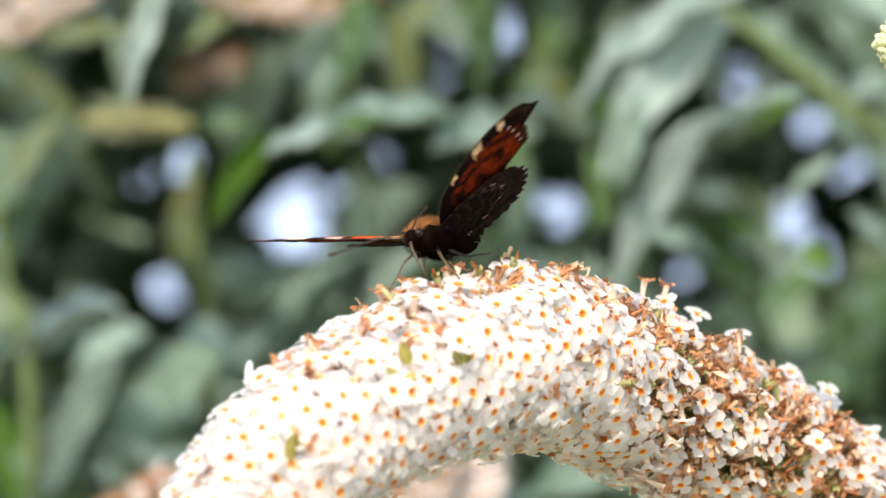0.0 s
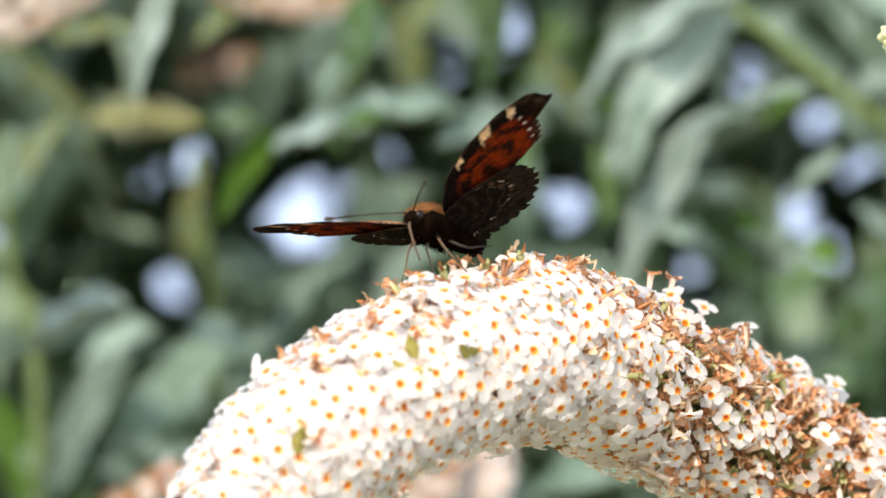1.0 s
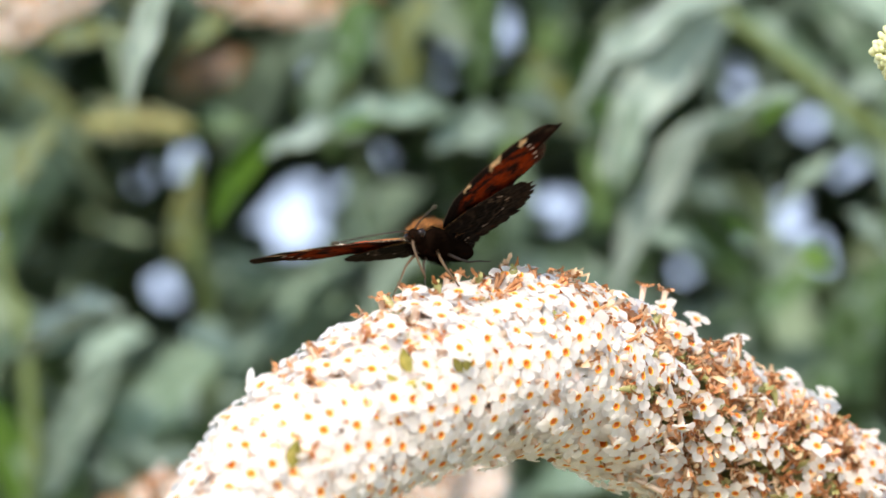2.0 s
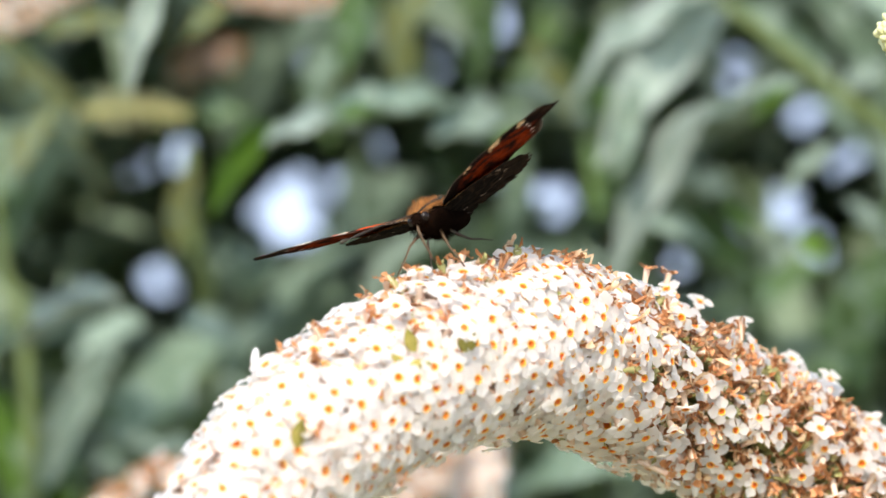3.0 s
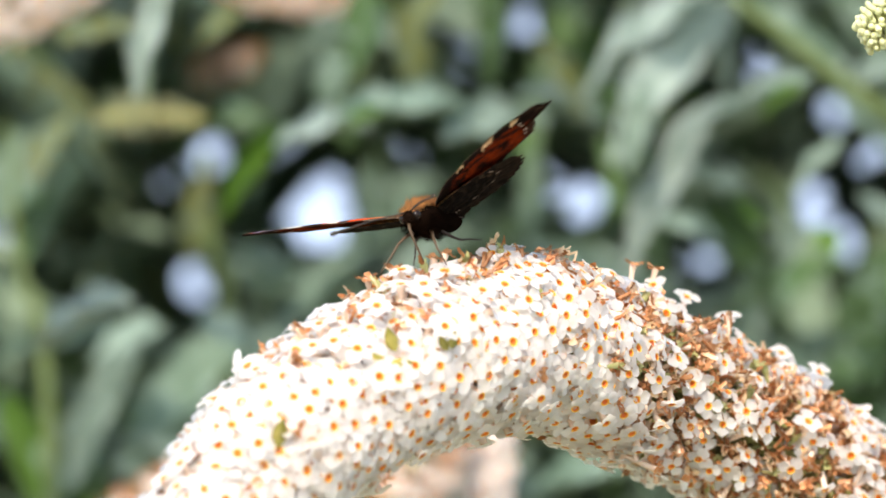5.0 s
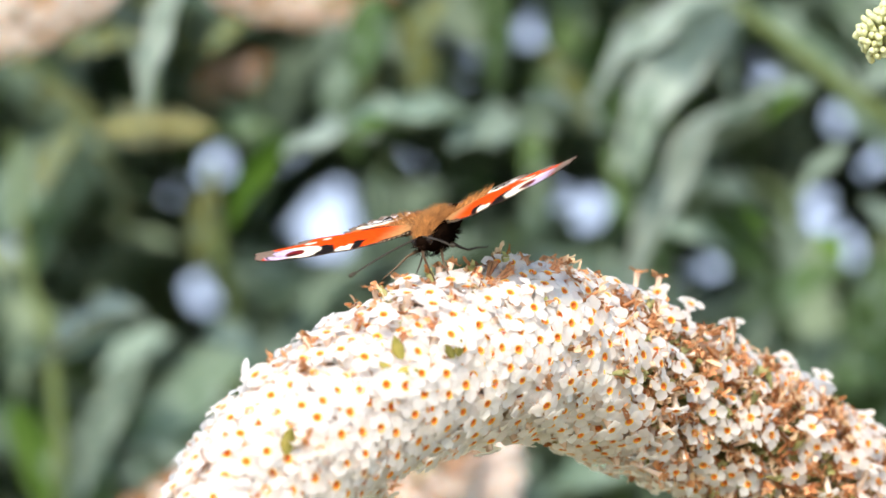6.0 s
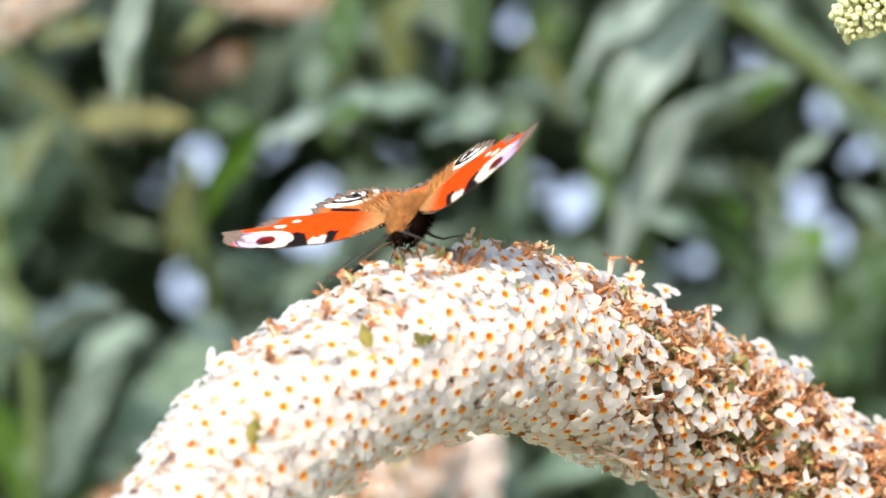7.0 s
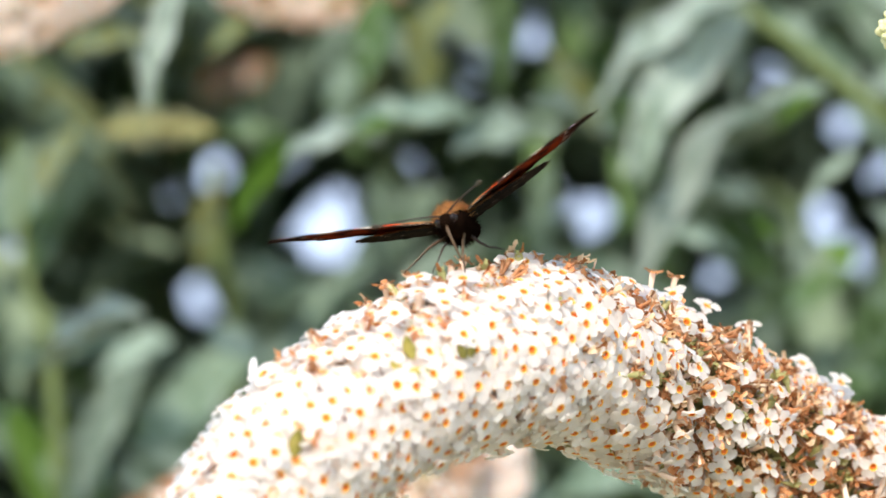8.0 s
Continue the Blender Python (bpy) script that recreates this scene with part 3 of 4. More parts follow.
def build_panicle():
    """The arched flower head on which the butterfly feeds."""
    head = tagged(new("flower_panicle"), "arching white buddleia flower head, partly withered brown", "flower")
    spine = glide([Vector((x, y, z + 1200)) * MM for x, y, z in (
        (-58, -60, -72), (-48, -52, -56), (-37.8, -45, -44.6), (-30.6, -38, -34.9), (-22.8, -33, -27.7), (-12.0, -24, -20.9),
        (1.1, -14, -15.6), (15.1, 0, -14.6), (28, 13, -19.6), (40.0, 23, -25.0), (53.2, 31, -32.0), (68.8, 38, -42),
        (83, 44, -53), (97, 50, -68))], 260)

    def radius(u):
        return (8.2 + 6.6 * min(1, u / 0.5) - 1.2 * max(0, (u - 0.62) / 0.38) + 0.4 * math.exp(-((u - 0.30) / 0.10) ** 2)) * MM

    rnd = random.Random(11)
    sp = np.array(spine)
    v, f = tube_data([Vector(q) for q in sp], [1.6 * MM + 0.8 * MM * i / 260 for i in range(260)], 8)
    piece("stem", mesh_from("stem", v, f, [STALK]), head, "green flower stalk")
    twig(head, [(96, 50, 1133), (112, 58, 1112), (140, 110, 1030), (175, 260, 760), (190, 420, 350), (185, 500, 0)], 2.4, 6, "branch", STALK)
    # short side stalks inside the head
    inner = []
    for i in range(700):
        k = rnd.randrange(4, 256)
        t = Vector(sp[k + 2] - sp[k - 2]).normalized()
        w = Vector((rnd.gauss(0, 1), rnd.gauss(0, 1), rnd.gauss(0, 1)))
        w = (w - t * w.dot(t)).normalized()
        c = Vector(sp[k])
        r = radius(k / 260) * rnd.uniform(0.6, 0.82)
        v, f = tube_data([c, c + w * r * 0.5 + t * MM, c + w * r + t * rnd.uniform(-2, 2) * MM], (0.6 * MM, 0.7 * MM, 0.8 * MM), 5)
        # at the white end the stalks are coloured cream to brighten shaded gaps
        inner.append(([tuple(q) for q in v], f, [0 if c.x > 0.022 else 1] * len(f), Matrix()))
    tagged(piece("stalk_mass", joined("stalk_mass", inner, [STALK, TUBE]), head, "short green, brown and pale cream side stalks"), kind="stuff")

    white_mesh = [mesh_from("floret", v, f, [PETAL, HALO, THROAT, TUBE], ix) for v, f, ix in FLORETS]
    brown_mesh = [mesh_from("withered_floret", v, f, [WITHER, PAPERY, CALYX, RUST, TUBE], ix) for v, f, ix in WITHERED]
    points = panicle_points(sp, radius, 3.05 * MM, 3, tries=22000)
    under = panicle_points(sp, lambda u: radius(u) - (1.3 if u < 0.55 else 1.7) * MM, 2.15 * MM, 8, tries=30000)
    whites, browns = [], []
    for p, way, u in points:
        x = p.x / MM
        old = 1 / (1 + math.exp(-(x - 32.5 + 4 * way.z) / 5.0))
        share = 0.02 + 0.48 * old
        patch = noise.noise(p / MM * 0.16 + Vector((7, 3, 1)))
        share += 0.30 * patch * (0.08 + old)
        if way.z > 0.86:
            share += 0.36 * (1 - old)
        if way.z > 0.74 and -14 < x < 22:
            share += 0.24
        if way.z > 0.55 and 1 < x < 16:
            share += 0.16
        if way.z > 0.35 and x < -12:
            share += 0.06
        m = lambda d, lean: outward(p + way * d * MM, way, rnd.uniform(0, 6.3), rnd.gauss(0, lean), rnd.gauss(0, lean))
        if rnd.random() < share:
            browns.append((p, way, m(rnd.uniform(-1.6, 0.9), 0.5)))
            if rnd.random() < 0.8:
                browns.append((p, way, m(rnd.uniform(-3.0, 0.4), 0.8)))
        else:
            whites.append((p, way, m(rnd.uniform(-0.7, 0.7), 0.13 + 0.30 * old) @ Matrix.Scale(1 - 0.16 * old * rnd.random(), 4)))
            if old > 0.4 and rnd.random() < 0.9:
                browns.append((p, way, m(rnd.uniform(-3.5, -1.0), 0.6)))
    for p, way, u in under:
        old = 1 / (1 + math.exp(-(p.x / MM - 30 + 4 * way.z) / 4.5))
        m = outward(p, way, rnd.uniform(0, 6.3), rnd.gauss(0, 0.28 + 0.35 * old), rnd.gauss(0, 0.28 + 0.35 * old))
        if rnd.random() < 0.02 + 0.92 * old:
            browns.append((p + Vector((0, 0.2, 0)), way, m))
        else:
            whites.append((p + Vector((0, 0.2, 0)), way, m))
    # brown tubes that stand up along the ridge near the feeding place
    for c, w in (((-11.5, -17, -1.5), (-0.3, -0.2, 1)), ((-7.5, -14, 0.0), (-0.2, 0.1, 1)), ((-1.0, -13, 1.5), (0.1, -0.3, 1)), ((0.8, -12, 2.2), (0.2, 0.1, 1)),
                 ((32.8, 19, -2.0), (0.05, 0.1, 1)), ((36.6, 21, -2.8), (0.25, 0.0, 1)), ((19.5, 2, 2.2), (0.1, -0.3, 1)), ((17.0, 3, 2.6), (-0.2, -0.2, 1)),
                 ((6.0, -5, 1.6), (0, -0.3, 1)), ((9.0, -3, 1.8), (0.2, -0.4, 1))):
        browns.append((Vector((c[0], c[1] - 100, c[2])) * MM, Vector(w), outward(Vector((c[0], c[1], c[2] + (1200 if c[0] > 30 else 1197.8))) * MM, Vector(w), rnd.uniform(0, 6), 0, 0)))

    # open florets that stand above the ridge
    for c, w in (((36.2, 20, -5.2), (-0.2, -0.6, 0.8)), ((42.3, 25, -7.4), (0.4, -0.5, 0.8)), ((49.8, 30, -11.0), (0.1, -0.4, 0.9)), ((59.5, 34, -17.5), (0.3, -0.5, 0.8)),
                 ((66.5, 37, -21.0), (0.5, -0.6, 0.7)), ((8.4, -9, 0.4), (-0.1, -0.6, 0.8))):
        whites.append((Vector((c[0], c[1] - 100, c[2])) * MM, Vector(w), outward(Vector((c[0], c[1], c[2] + 1200)) * MM, Vector(w), rnd.uniform(0, 6), 0, 0)))

    v, f, ix = bud_data(3, 2.8, 0.7)
    piece("bud", mesh_from("bud", v, f, [PETAL]), head, "white unopened bud", outward(Vector((-31.4, -33.0, 1183.0)) * MM, Vector((0.1, 0, 1)), 0, 0, 0))
    v, f, ix = bud_data(4, 5.0, 0.9)
    piece("bud", mesh_from("bud", v, f, [PETAL]), head, "white unopened bud", outward(Vector((41.3, 17.0, 1164.5)) * MM, Vector((0.05, -0.2, -1)), 0, 0, 0))
    # small green bracts between the florets
    for x, y, z, tilt, length in ((-6.6, -35.8, -14.6, 110, 4.1), (-7.6, -36.0, -17.0, 15, 3.7), (-8.4, -36.2, -16.6, 140, 3.0), (-24.2, -47.0, -28.6, 80, 4.6), (2.0, -31.6, -14.4, 80, 3.0), (1.4, -31.6, -14.6, 120, 2.8), (24.0, -5.1, -12.0, 60, 4.0)):
        v, f, ix = LEAF_SHAPES[0]
        me = mesh_from("bract", np.array(v) * np.array((length, length * 0.5, length)) * MM, f, [BRACT])
        piece("bract", me, head, "olive-green bract", Matrix.Translation(Vector((x, y, z + 1200)) * MM) @ pose(0, 0, 0, -80, -tilt, 0))

    def lay(group, meshes, datas, name, mats, keep):
        near = lambda e: (e[1].normalized().y < 0.35) and (-45 < e[0].x / MM < 80)
        order = sorted(group, key=lambda e: (not near(e), e[0].y > 0.1, e[1].normalized().y))
        rest = []
        for i, (p, w, m) in enumerate(order):
            k = rnd.randrange(len(meshes)) if p.y > -0.06 else 0
            if i < keep:
                piece(name, meshes[k], head, "", m)
            else:
                v, f, ix = datas[k]
                rest.append((v, f, ix, m))
        if rest:
            tagged(piece(name + "_mass", joined(name + "_mass", rest, mats), head), kind="stuff")

    lay(whites, white_mesh, FLORETS, "floret", [PETAL_JOINED, HALO, THROAT, TUBE], 300)
    lay(browns, brown_mesh, WITHERED, "withered_floret", [WITHER_JOINED, PAPERY, CALYX, RUST, TUBE], 300)


build_panicle()


def small_panicle(name, label, points, r0, r1, gap, brown, seed, budding=False):
    """A flower head further back."""
    head = tagged(new(name), label, "flower", "flower heads behind")
    sp = glide([Vector(q) * MM for q in points], 80)
    v, f = tube_data([Vector(q) for q in sp], [1.4 * MM] * 80, 6)
    piece("stem", mesh_from("stem", v, f, [STALK]), head)
    if points[0][2] < 1150:
        x, y, z = points[0]
        twig(head, [(x, y, z), (x - 8, y + 30, z - 60), (x - 10, y + 120, 700), (x, y + 200, 300), (x, y + 240, 0)], 1.4, 5, "branch", STALK)
    rnd = random.Random(seed)
    items = [[], [], []]
    for p, w, u in panicle_points(sp, lambda u: (r0 + (r1 - r0) * u) * min(1, 3.5 * u + 0.15, 3.5 * (1 - u) + 0.15) * MM, gap * MM, seed, tries=4000):
        m = outward(p, w, rnd.uniform(0, 6), rnd.gauss(0, 0.3), rnd.gauss(0, 0.3))
        if budding:
            items[2].append((*bud_data(rnd.randrange(5), 1.5, 0.85), m))
        elif rnd.random() < brown:
            v, f, ix = WITHERED[rnd.randrange(len(WITHERED))]
            items[1].append((v, f, ix, m))
        else:
            v, f, ix = FLORETS[rnd.randrange(len(FLORETS))]
            items[0].append((v, f, ix, m))
    if items[0]:
        tagged(piece("bloom", joined("bloom", items[0], [PETAL_JOINED, HALO, THROAT, TUBE]), head), kind="stuff")
    if items[1]:
        tagged(piece("withered_bloom", joined("withered_bloom", items[1], [WITHER_JOINED, PAPERY, CALYX, RUST, TUBE]), head), kind="stuff")
    if items[2]:
        tagged(piece("bud_mass", joined("bud_mass", items[2], [DRY_BUD]), head), kind="stuff")
    return head


small_panicle("flower_panicle", "small blurred white flower head hanging behind", [(2, 264, 1106), (8, 270, 1136), (9, 276, 1165)], 7.0, 5.8, 2.6, 0.05, 21)
small_panicle("flower_panicle", "blurred half-withered beige flower head behind", [(-40, 240, 1106), (-23, 246, 1130), (-7, 252, 1151), (5, 258, 1160)], 10.5, 9.4, 2.6, 0.75, 22)
small_panicle("flower_panicle", "blurred withered pinkish-beige flower head behind", [(-111, 235, 1104), (-77, 240, 1130), (-47, 246, 1153)], 16.4, 8.2, 2.7, 0.7, 23)
small_panicle("flower_panicle", "far withered yellowish flower head among leaves", [(-109, 430, 1241), (-93, 430, 1242), (-76, 432, 1241)], 4.4, 3.4, 3.0, 1.0, 24, True)
small_panicle("flower_panicle", "far withered brown flower head among leaves", [(-98, 620, 1264), (-85, 620, 1268), (-70, 620, 1274)], 7, 5, 2.6, 0.9, 25)
small_panicle("flower_panicle", "far pale beige flower head among leaves", [(-180, 300, 1243), (-134, 300, 1261), (-75, 305, 1284)], 12, 11, 2.8, 0.3, 26)
small_panicle("flower_panicle", "far pale beige flower head among leaves", [(-80, 420, 1288), (-45, 420, 1280), (-15, 420, 1284)], 9, 7, 2.8, 0.6, 27)


def build_bud_spike():
    """The unopened flower head whose tip reaches in beside the arch."""
    head = tagged(new("bud_spike"), "pale yellow-green unopened buddleia flower buds on a spike", "flower bud")
    sp = glide([Vector(q) * MM for q in ((69.0, -10, 1235.0), (76, -10, 1239), (88, -9, 1245), (110, -6, 1252))], 60)
    v, f = tube_data([Vector(q) for q in sp], np.linspace(0.7, 1.4, 60) * MM, 6)
    piece("stem", mesh_from("stem", v, f, [STALK]), head)
    twig(head, [(109, -6, 1252), (130, 10, 1250), (165, 90, 1180), (200, 280, 800), (205, 430, 350), (200, 500, 0)], 1.4, 6, "branch", STALK)
    rnd = random.Random(4)
    shapes = [bud_data(i, 1.15 + 0.06 * i, 0.60) for i in range(5)]
    meshes = [mesh_from("bud", v, f, [BUD]) for v, f, _ in shapes]
    rest = []
    for p, w, u in panicle_points(sp, lambda u: (2.8 + 3.0 * min(1, u / 0.4)) * MM, 1.12 * MM, 9, 0.9, 5200):
        k = rnd.randrange(5)
        m = outward(p - w * rnd.uniform(0.5, 1.1) * MM, w + Vector((-0.25, 0, 0)), rnd.uniform(0, 6), rnd.gauss(0, 0.2), rnd.gauss(0, 0.2))
        if u < 0.42 and p.y < -0.008:
            piece("bud", meshes[k], head, "", m)
        else:
            rest.append((*shapes[k], m))
    tagged(piece("bud_mass", joined("bud_mass", rest, [BUD]), head), kind="stuff")
    for i in range(26):
        w = Vector((-1, rnd.gauss(0, 0.5), rnd.gauss(0, 0.5))).normalized()
        piece("bud", meshes[i % 5], head, "", outward(Vector((70.5, -10, 1235.8)) * MM + w * 0.8 * MM, w, rnd.uniform(0, 6), 0, 0))


build_bud_spike()


# ---------------------------------------------------------------- butterfly
def edge_radius(points, n):
    """The outline of a wing as radius over angle, from (u, v) corners in turn round the root."""
    ang = np.degrees([math.atan2(v, u) for u, v in points])
    rad = np.array([math.hypot(u, v) for u, v in points])
    a = np.linspace(ang[0], ang[-1], n)
    r = np.interp(a, ang, rad)
    k = np.hanning(7)
    k /= k.sum()
    return np.radians(a), np.convolve(np.pad(r, 3, mode="edge"), k, "valid")


def mix(a, b, f):
    f = np.clip(f, 0, 1)[:, None]
    return a * (1 - f) + np.array(b) * f


def step(x, a, b):
    t = np.clip((x - a) / (b - a), 0, 1)
    return t * t * (3 - 2 * t)


def speckle(u, v, s, seed):
    return np.array([noise.noise((a * s, b * s, seed)) for a, b in zip(u, v)])


FORE = ((3.0, -1.3), (7.0, -2.8), (11.0, -3.2), (14.5, -1.6), (17.5, -1.2), (20.4, -0.7), (21.5, 1.2), (22.4, 3.0), (23.4, 4.7), (26.8, 5.9),
        (27.0, 8.2), (26.6, 10.4), (25.2, 12.1), (21, 13.2), (17, 13.1), (13, 12.4), (9.2, 11.1), (5.6, 8.9), (2.6, 5.4), (1, 3.0))
HIND = ((-1.2, -3.0), (-3.5, -9), (-3.6, -13), (-2.2, -14.2), (-0.6, -12.9), (1.0, -11.5), (4, -12.0), (6.5, -12.3), (8.6, -12.0), (10.8, -10.6),
        (12.6, -8.6), (13.7, -7.0), (14.1, -5.6), (13.9, -3.6), (13.2, -1.2), (11.5, 0.4), (8, 1.6), (3, 2.2), (0.6, 1.6))


def costa(u):
    return np.interp(u, [1, 2.6, 5.6, 9.2, 13, 17, 21, 25.2, 26.6, 27], [3.0, 5.4, 8.9, 11.1, 12.4, 13.1, 13.2, 12.1, 10.4, 8.2])


ORANGE, BLACK, CREAM, GREY, LILAC, RED = (0.60, 0.058, 0.007), (0.012, 0.009, 0.009), (0.80, 0.72, 0.58), (0.17, 0.125, 0.10), (0.46, 0.36, 0.56), (0.13, 0.010, 0.012)


def mottled(c, u, v, amount, seed):
    """Fine scales: the colour broken up at two sizes."""
    return c * (1 + amount * (0.6 * speckle(u, v, 1.1, seed) + 0.8 * speckle(u, v, 3.1, seed + 5)))[:, None]


def fore_upper(u, v, rho):
    w = (costa(u) - v) / 1.25
    c = np.tile(np.array(ORANGE), (len(u), 1))
    wob = speckle(u, v, 0.8, 1.0) * 0.7
    c = mix(c, (0.40, 0.20, 0.08), 1 - step(u + 0.3 * wob, 2.0, 6.5))
    c = mix(c, BLACK, step(u + 0.2 * wob, 7.4, 7.9) * (1 - step(u - 0.15 * w, 8.8, 9.2)) * (1 - step(w + wob, 3.3, 3.8)))
    c = mix(c, CREAM, step(u, 9.0, 9.4) * (1 - step(u + 0.55 * w, 12.4, 12.8)) * (1 - step(w + wob, 2.1, 2.6)))
    c = mix(c, BLACK, step(u - 0.45 * w, 11.0, 11.5) * (1 - step(u + 0.25 * w, 17.4, 17.9)) * (1 - step(w + wob, 4.0, 4.5)))
    e = ((u - 19.4) / 4.9) ** 2 + ((w - 2.5) / 3.1) ** 2
    c = mix(c, CREAM, 1 - step(e + 0.22 * wob, 0.92, 1.05))
    c = mix(c, LILAC, (1 - step(((u - 21.6) / 3.1) ** 2 + ((w - 2.5) / 2.8) ** 2, 0.6, 1.0)) * (0.95 + 0.5 * speckle(u, v, 1.6, 31.0)))
    c = mix(c, RED, 1 - step(((u - 18.8) / 1.8) ** 2 + ((w - 2.4) / 1.5) ** 2 + 0.3 * wob, 0.6, 1.05))
    c = mix(c, BLACK, (1 - step(((u - 19.0) / 1.0) ** 2 + ((w - 1.8) / 0.7) ** 2 + 0.3 * wob, 0.6, 1.05)) * 0.8)
    c = mix(c, (0.03, 0.025, 0.05), (1 - step(np.abs(np.sqrt(e) - 0.93 + 0.04 * wob), 0.02, 0.07)) * step(u, 21.5, 22.8))
    for a, b, big in ((15.9, 8.8, 0.75), (18.0, 7.0, 1.1)):
        c = mix(c, CREAM, 1 - step(((u - a) / big) ** 2 + ((w - b) / (0.62 * big)) ** 2 + 0.3 * wob, 0.6, 1.1))
    band = 0.865 + 0.06 * (1 - step(u, 16, 20))
    c = mix(c, GREY, step(rho + 0.03 * wob, band, band + 0.03) * step(u, 12.5, 15.5) * step(w, 1.2, 2.2))
    c = mix(c, GREY, step(u - 0.12 * w, 23.7, 24.3))
    c = mix(c, (0.035, 0.022, 0.015), 1 - step(w + 0.2 * wob, 0.25, 0.55))
    c = mix(c, (0.34, 0.27, 0.19), (1 - step(w, 0.10, 0.30)) * (np.sin(u * 11 + 3 * wob) > 0.3) * (1 - step(u, 14, 15)))
    return mottled(c, u, v, 0.22, 50.0)


def fore_lower(u, v, rho):
    w = costa(u) - v
    wob = speckle(u, v, 0.7, 4.0)
    c = np.tile(np.array((0.007, 0.0045, 0.004)), (len(u), 1))
    rust = step(w + 1.5 * wob + 0.8 * speckle(u, v, 1.5, 6.0), 2.9, 4.6) * step(u, 3.0, 8.0) * (1 - 0.75 * step(rho + 0.06 * wob, 0.86, 0.96)) * (1 - 0.9 * step(u - 0.4 * w + 1.5 * wob, 17.0, 19.5))
    c = mix(c, (0.15, 0.018, 0.0035), rust * np.clip(0.62 + 1.6 * speckle(u, v, 0.42, 9.0) + 0.7 * speckle(u, v, 1.3, 14.0), 0.06, 1))
    for a, wide, deep in ((9.8, 1.0, 2.6), (16.4, 1.4, 4.4), (22.0, 0.8, 4.4)):
        c = mix(c, (0.70, 0.47, 0.28), (1 - step(np.abs(u - a + 0.35 * w + 0.5 * wob), wide * 0.6, wide * 1.15)) * (1 - step(w + 1.4 * wob, deep * 0.7, deep)) * step(w, 0.15, 0.5))
    for k in range(6):
        a, b = 21.2 - 0.10 * k * k, 9.6 - 2.1 * k
        c = mix(c, (0.55, 0.46, 0.42), 1 - step(((u - a) / 0.42) ** 2 + ((v - b) / 0.28) ** 2 + 0.4 * wob, 0.5, 1.1))
    c = mix(c, (0.045, 0.026, 0.018), step(rho, 0.90, 0.95) * (0.5 + wob))
    c = mix(c, (0.16, 0.10, 0.07), (1 - step(w, 0.06, 0.22)) * (np.sin(u * 9) > 0.2))
    return mottled(c, u, v, 0.75, 60.0)


def hind_upper(u, v, rho):
    wob = speckle(u, v, 0.6, 8.0)
    c = np.tile(np.array((0.50, 0.13, 0.035)), (len(u), 1))
    c = mix(c, (0.40, 0.20, 0.08), 1 - step(np.hypot(u, v + 2), 5, 9))
    c = mix(c, GREY, step(rho + 0.03 * wob, 0.80, 0.85) * step(-v, 7.0, 8.5))
    c = mix(c, BLACK, step(rho, 0.80, 0.82) * (1 - step(u, 9.5, 10)) * step(-v, 7, 8) * (np.sin(np.arctan2(v, u) * 26) > 0.9))
    u, v = u / 1.10, v / 1.10
    e = ((u - 9.8) / 5.1) ** 2 + ((v + 8.9) / 4.2) ** 2
    c = mix(c, CREAM, 1 - step(e + 0.15 * wob, 0.95, 1.08))
    c = mix(c, BLACK, 1 - step(((u - 9.5) / 4.1) ** 2 + ((v + 9.1) / 3.1) ** 2 + 0.1 * wob, 0.9, 1.0))
    c = mix(c, (0.72, 0.70, 0.68), 1 - step(((u - 9.5) / 3.1) ** 2 + ((v + 9.1) / 2.1) ** 2 + 0.2 * wob, 0.85, 0.97))
    c = mix(c, BLACK, 1 - step(((u - 8.6) / 1.7) ** 2 + ((v + 9.1) / 1.3) ** 2 + 1.3 * speckle(u, v, 1.3, 70.0), 0.6, 0.85))
    c = mix(c, BLACK, (1 - step(np.abs(v + 3.4 + 0.25 * (u - 8.5)), 0.4, 0.9)) * (1 - step(np.abs(u - 8.4), 2.0, 2.8)))
    c = mix(c, GREY, step(rho + 0.03 * wob, 0.87, 0.90) * step(-v, 2.0, 4.0))
    c = mix(c, BLACK, (1 - step(np.abs(np.sin(np.arctan2(v, u) * 13)), 0.04, 0.12)) * step(rho, 0.80, 0.86) * step(-v, 2.0, 4.0))
    return mottled(c, u, v, 0.25, 80.0)


def hind_lower(u, v, rho):
    wob = speckle(u, v, 0.5, 12.0)
    c = np.tile(np.array((0.008, 0.0055, 0.0045)), (len(u), 1))
    lines = np.sin(np.hypot(u, v) * 2.6 + 3 * wob + np.sin(u * 1.7))
    c = mix(c, (0.022, 0.014, 0.010), step(lines, 0.4, 0.95))
    c = mix(c, (0.070, 0.045, 0.032), (1 - step(np.abs(rho - 0.68 - 0.10 * wob - 0.05 * np.sin(np.arctan2(v, u) * 9)), 0.01, 0.05)) * step(u + wob, 4, 8) * np.clip(0.6 + 2.4 * speckle(u, v, 1.1, 23.0), 0, 1))
    c = mix(c, (0.024, 0.016, 0.012), step(rho, 0.72, 0.80) * (0.6 + wob))
    c = mix(c, (0.34, 0.26, 0.22), (1 - step(np.abs(rho - 0.70), 0.008, 0.028)) * (speckle(u, v, 0.9, 20.0) > 0.30))
    return mottled(c, u, v, 0.8, 90.0)


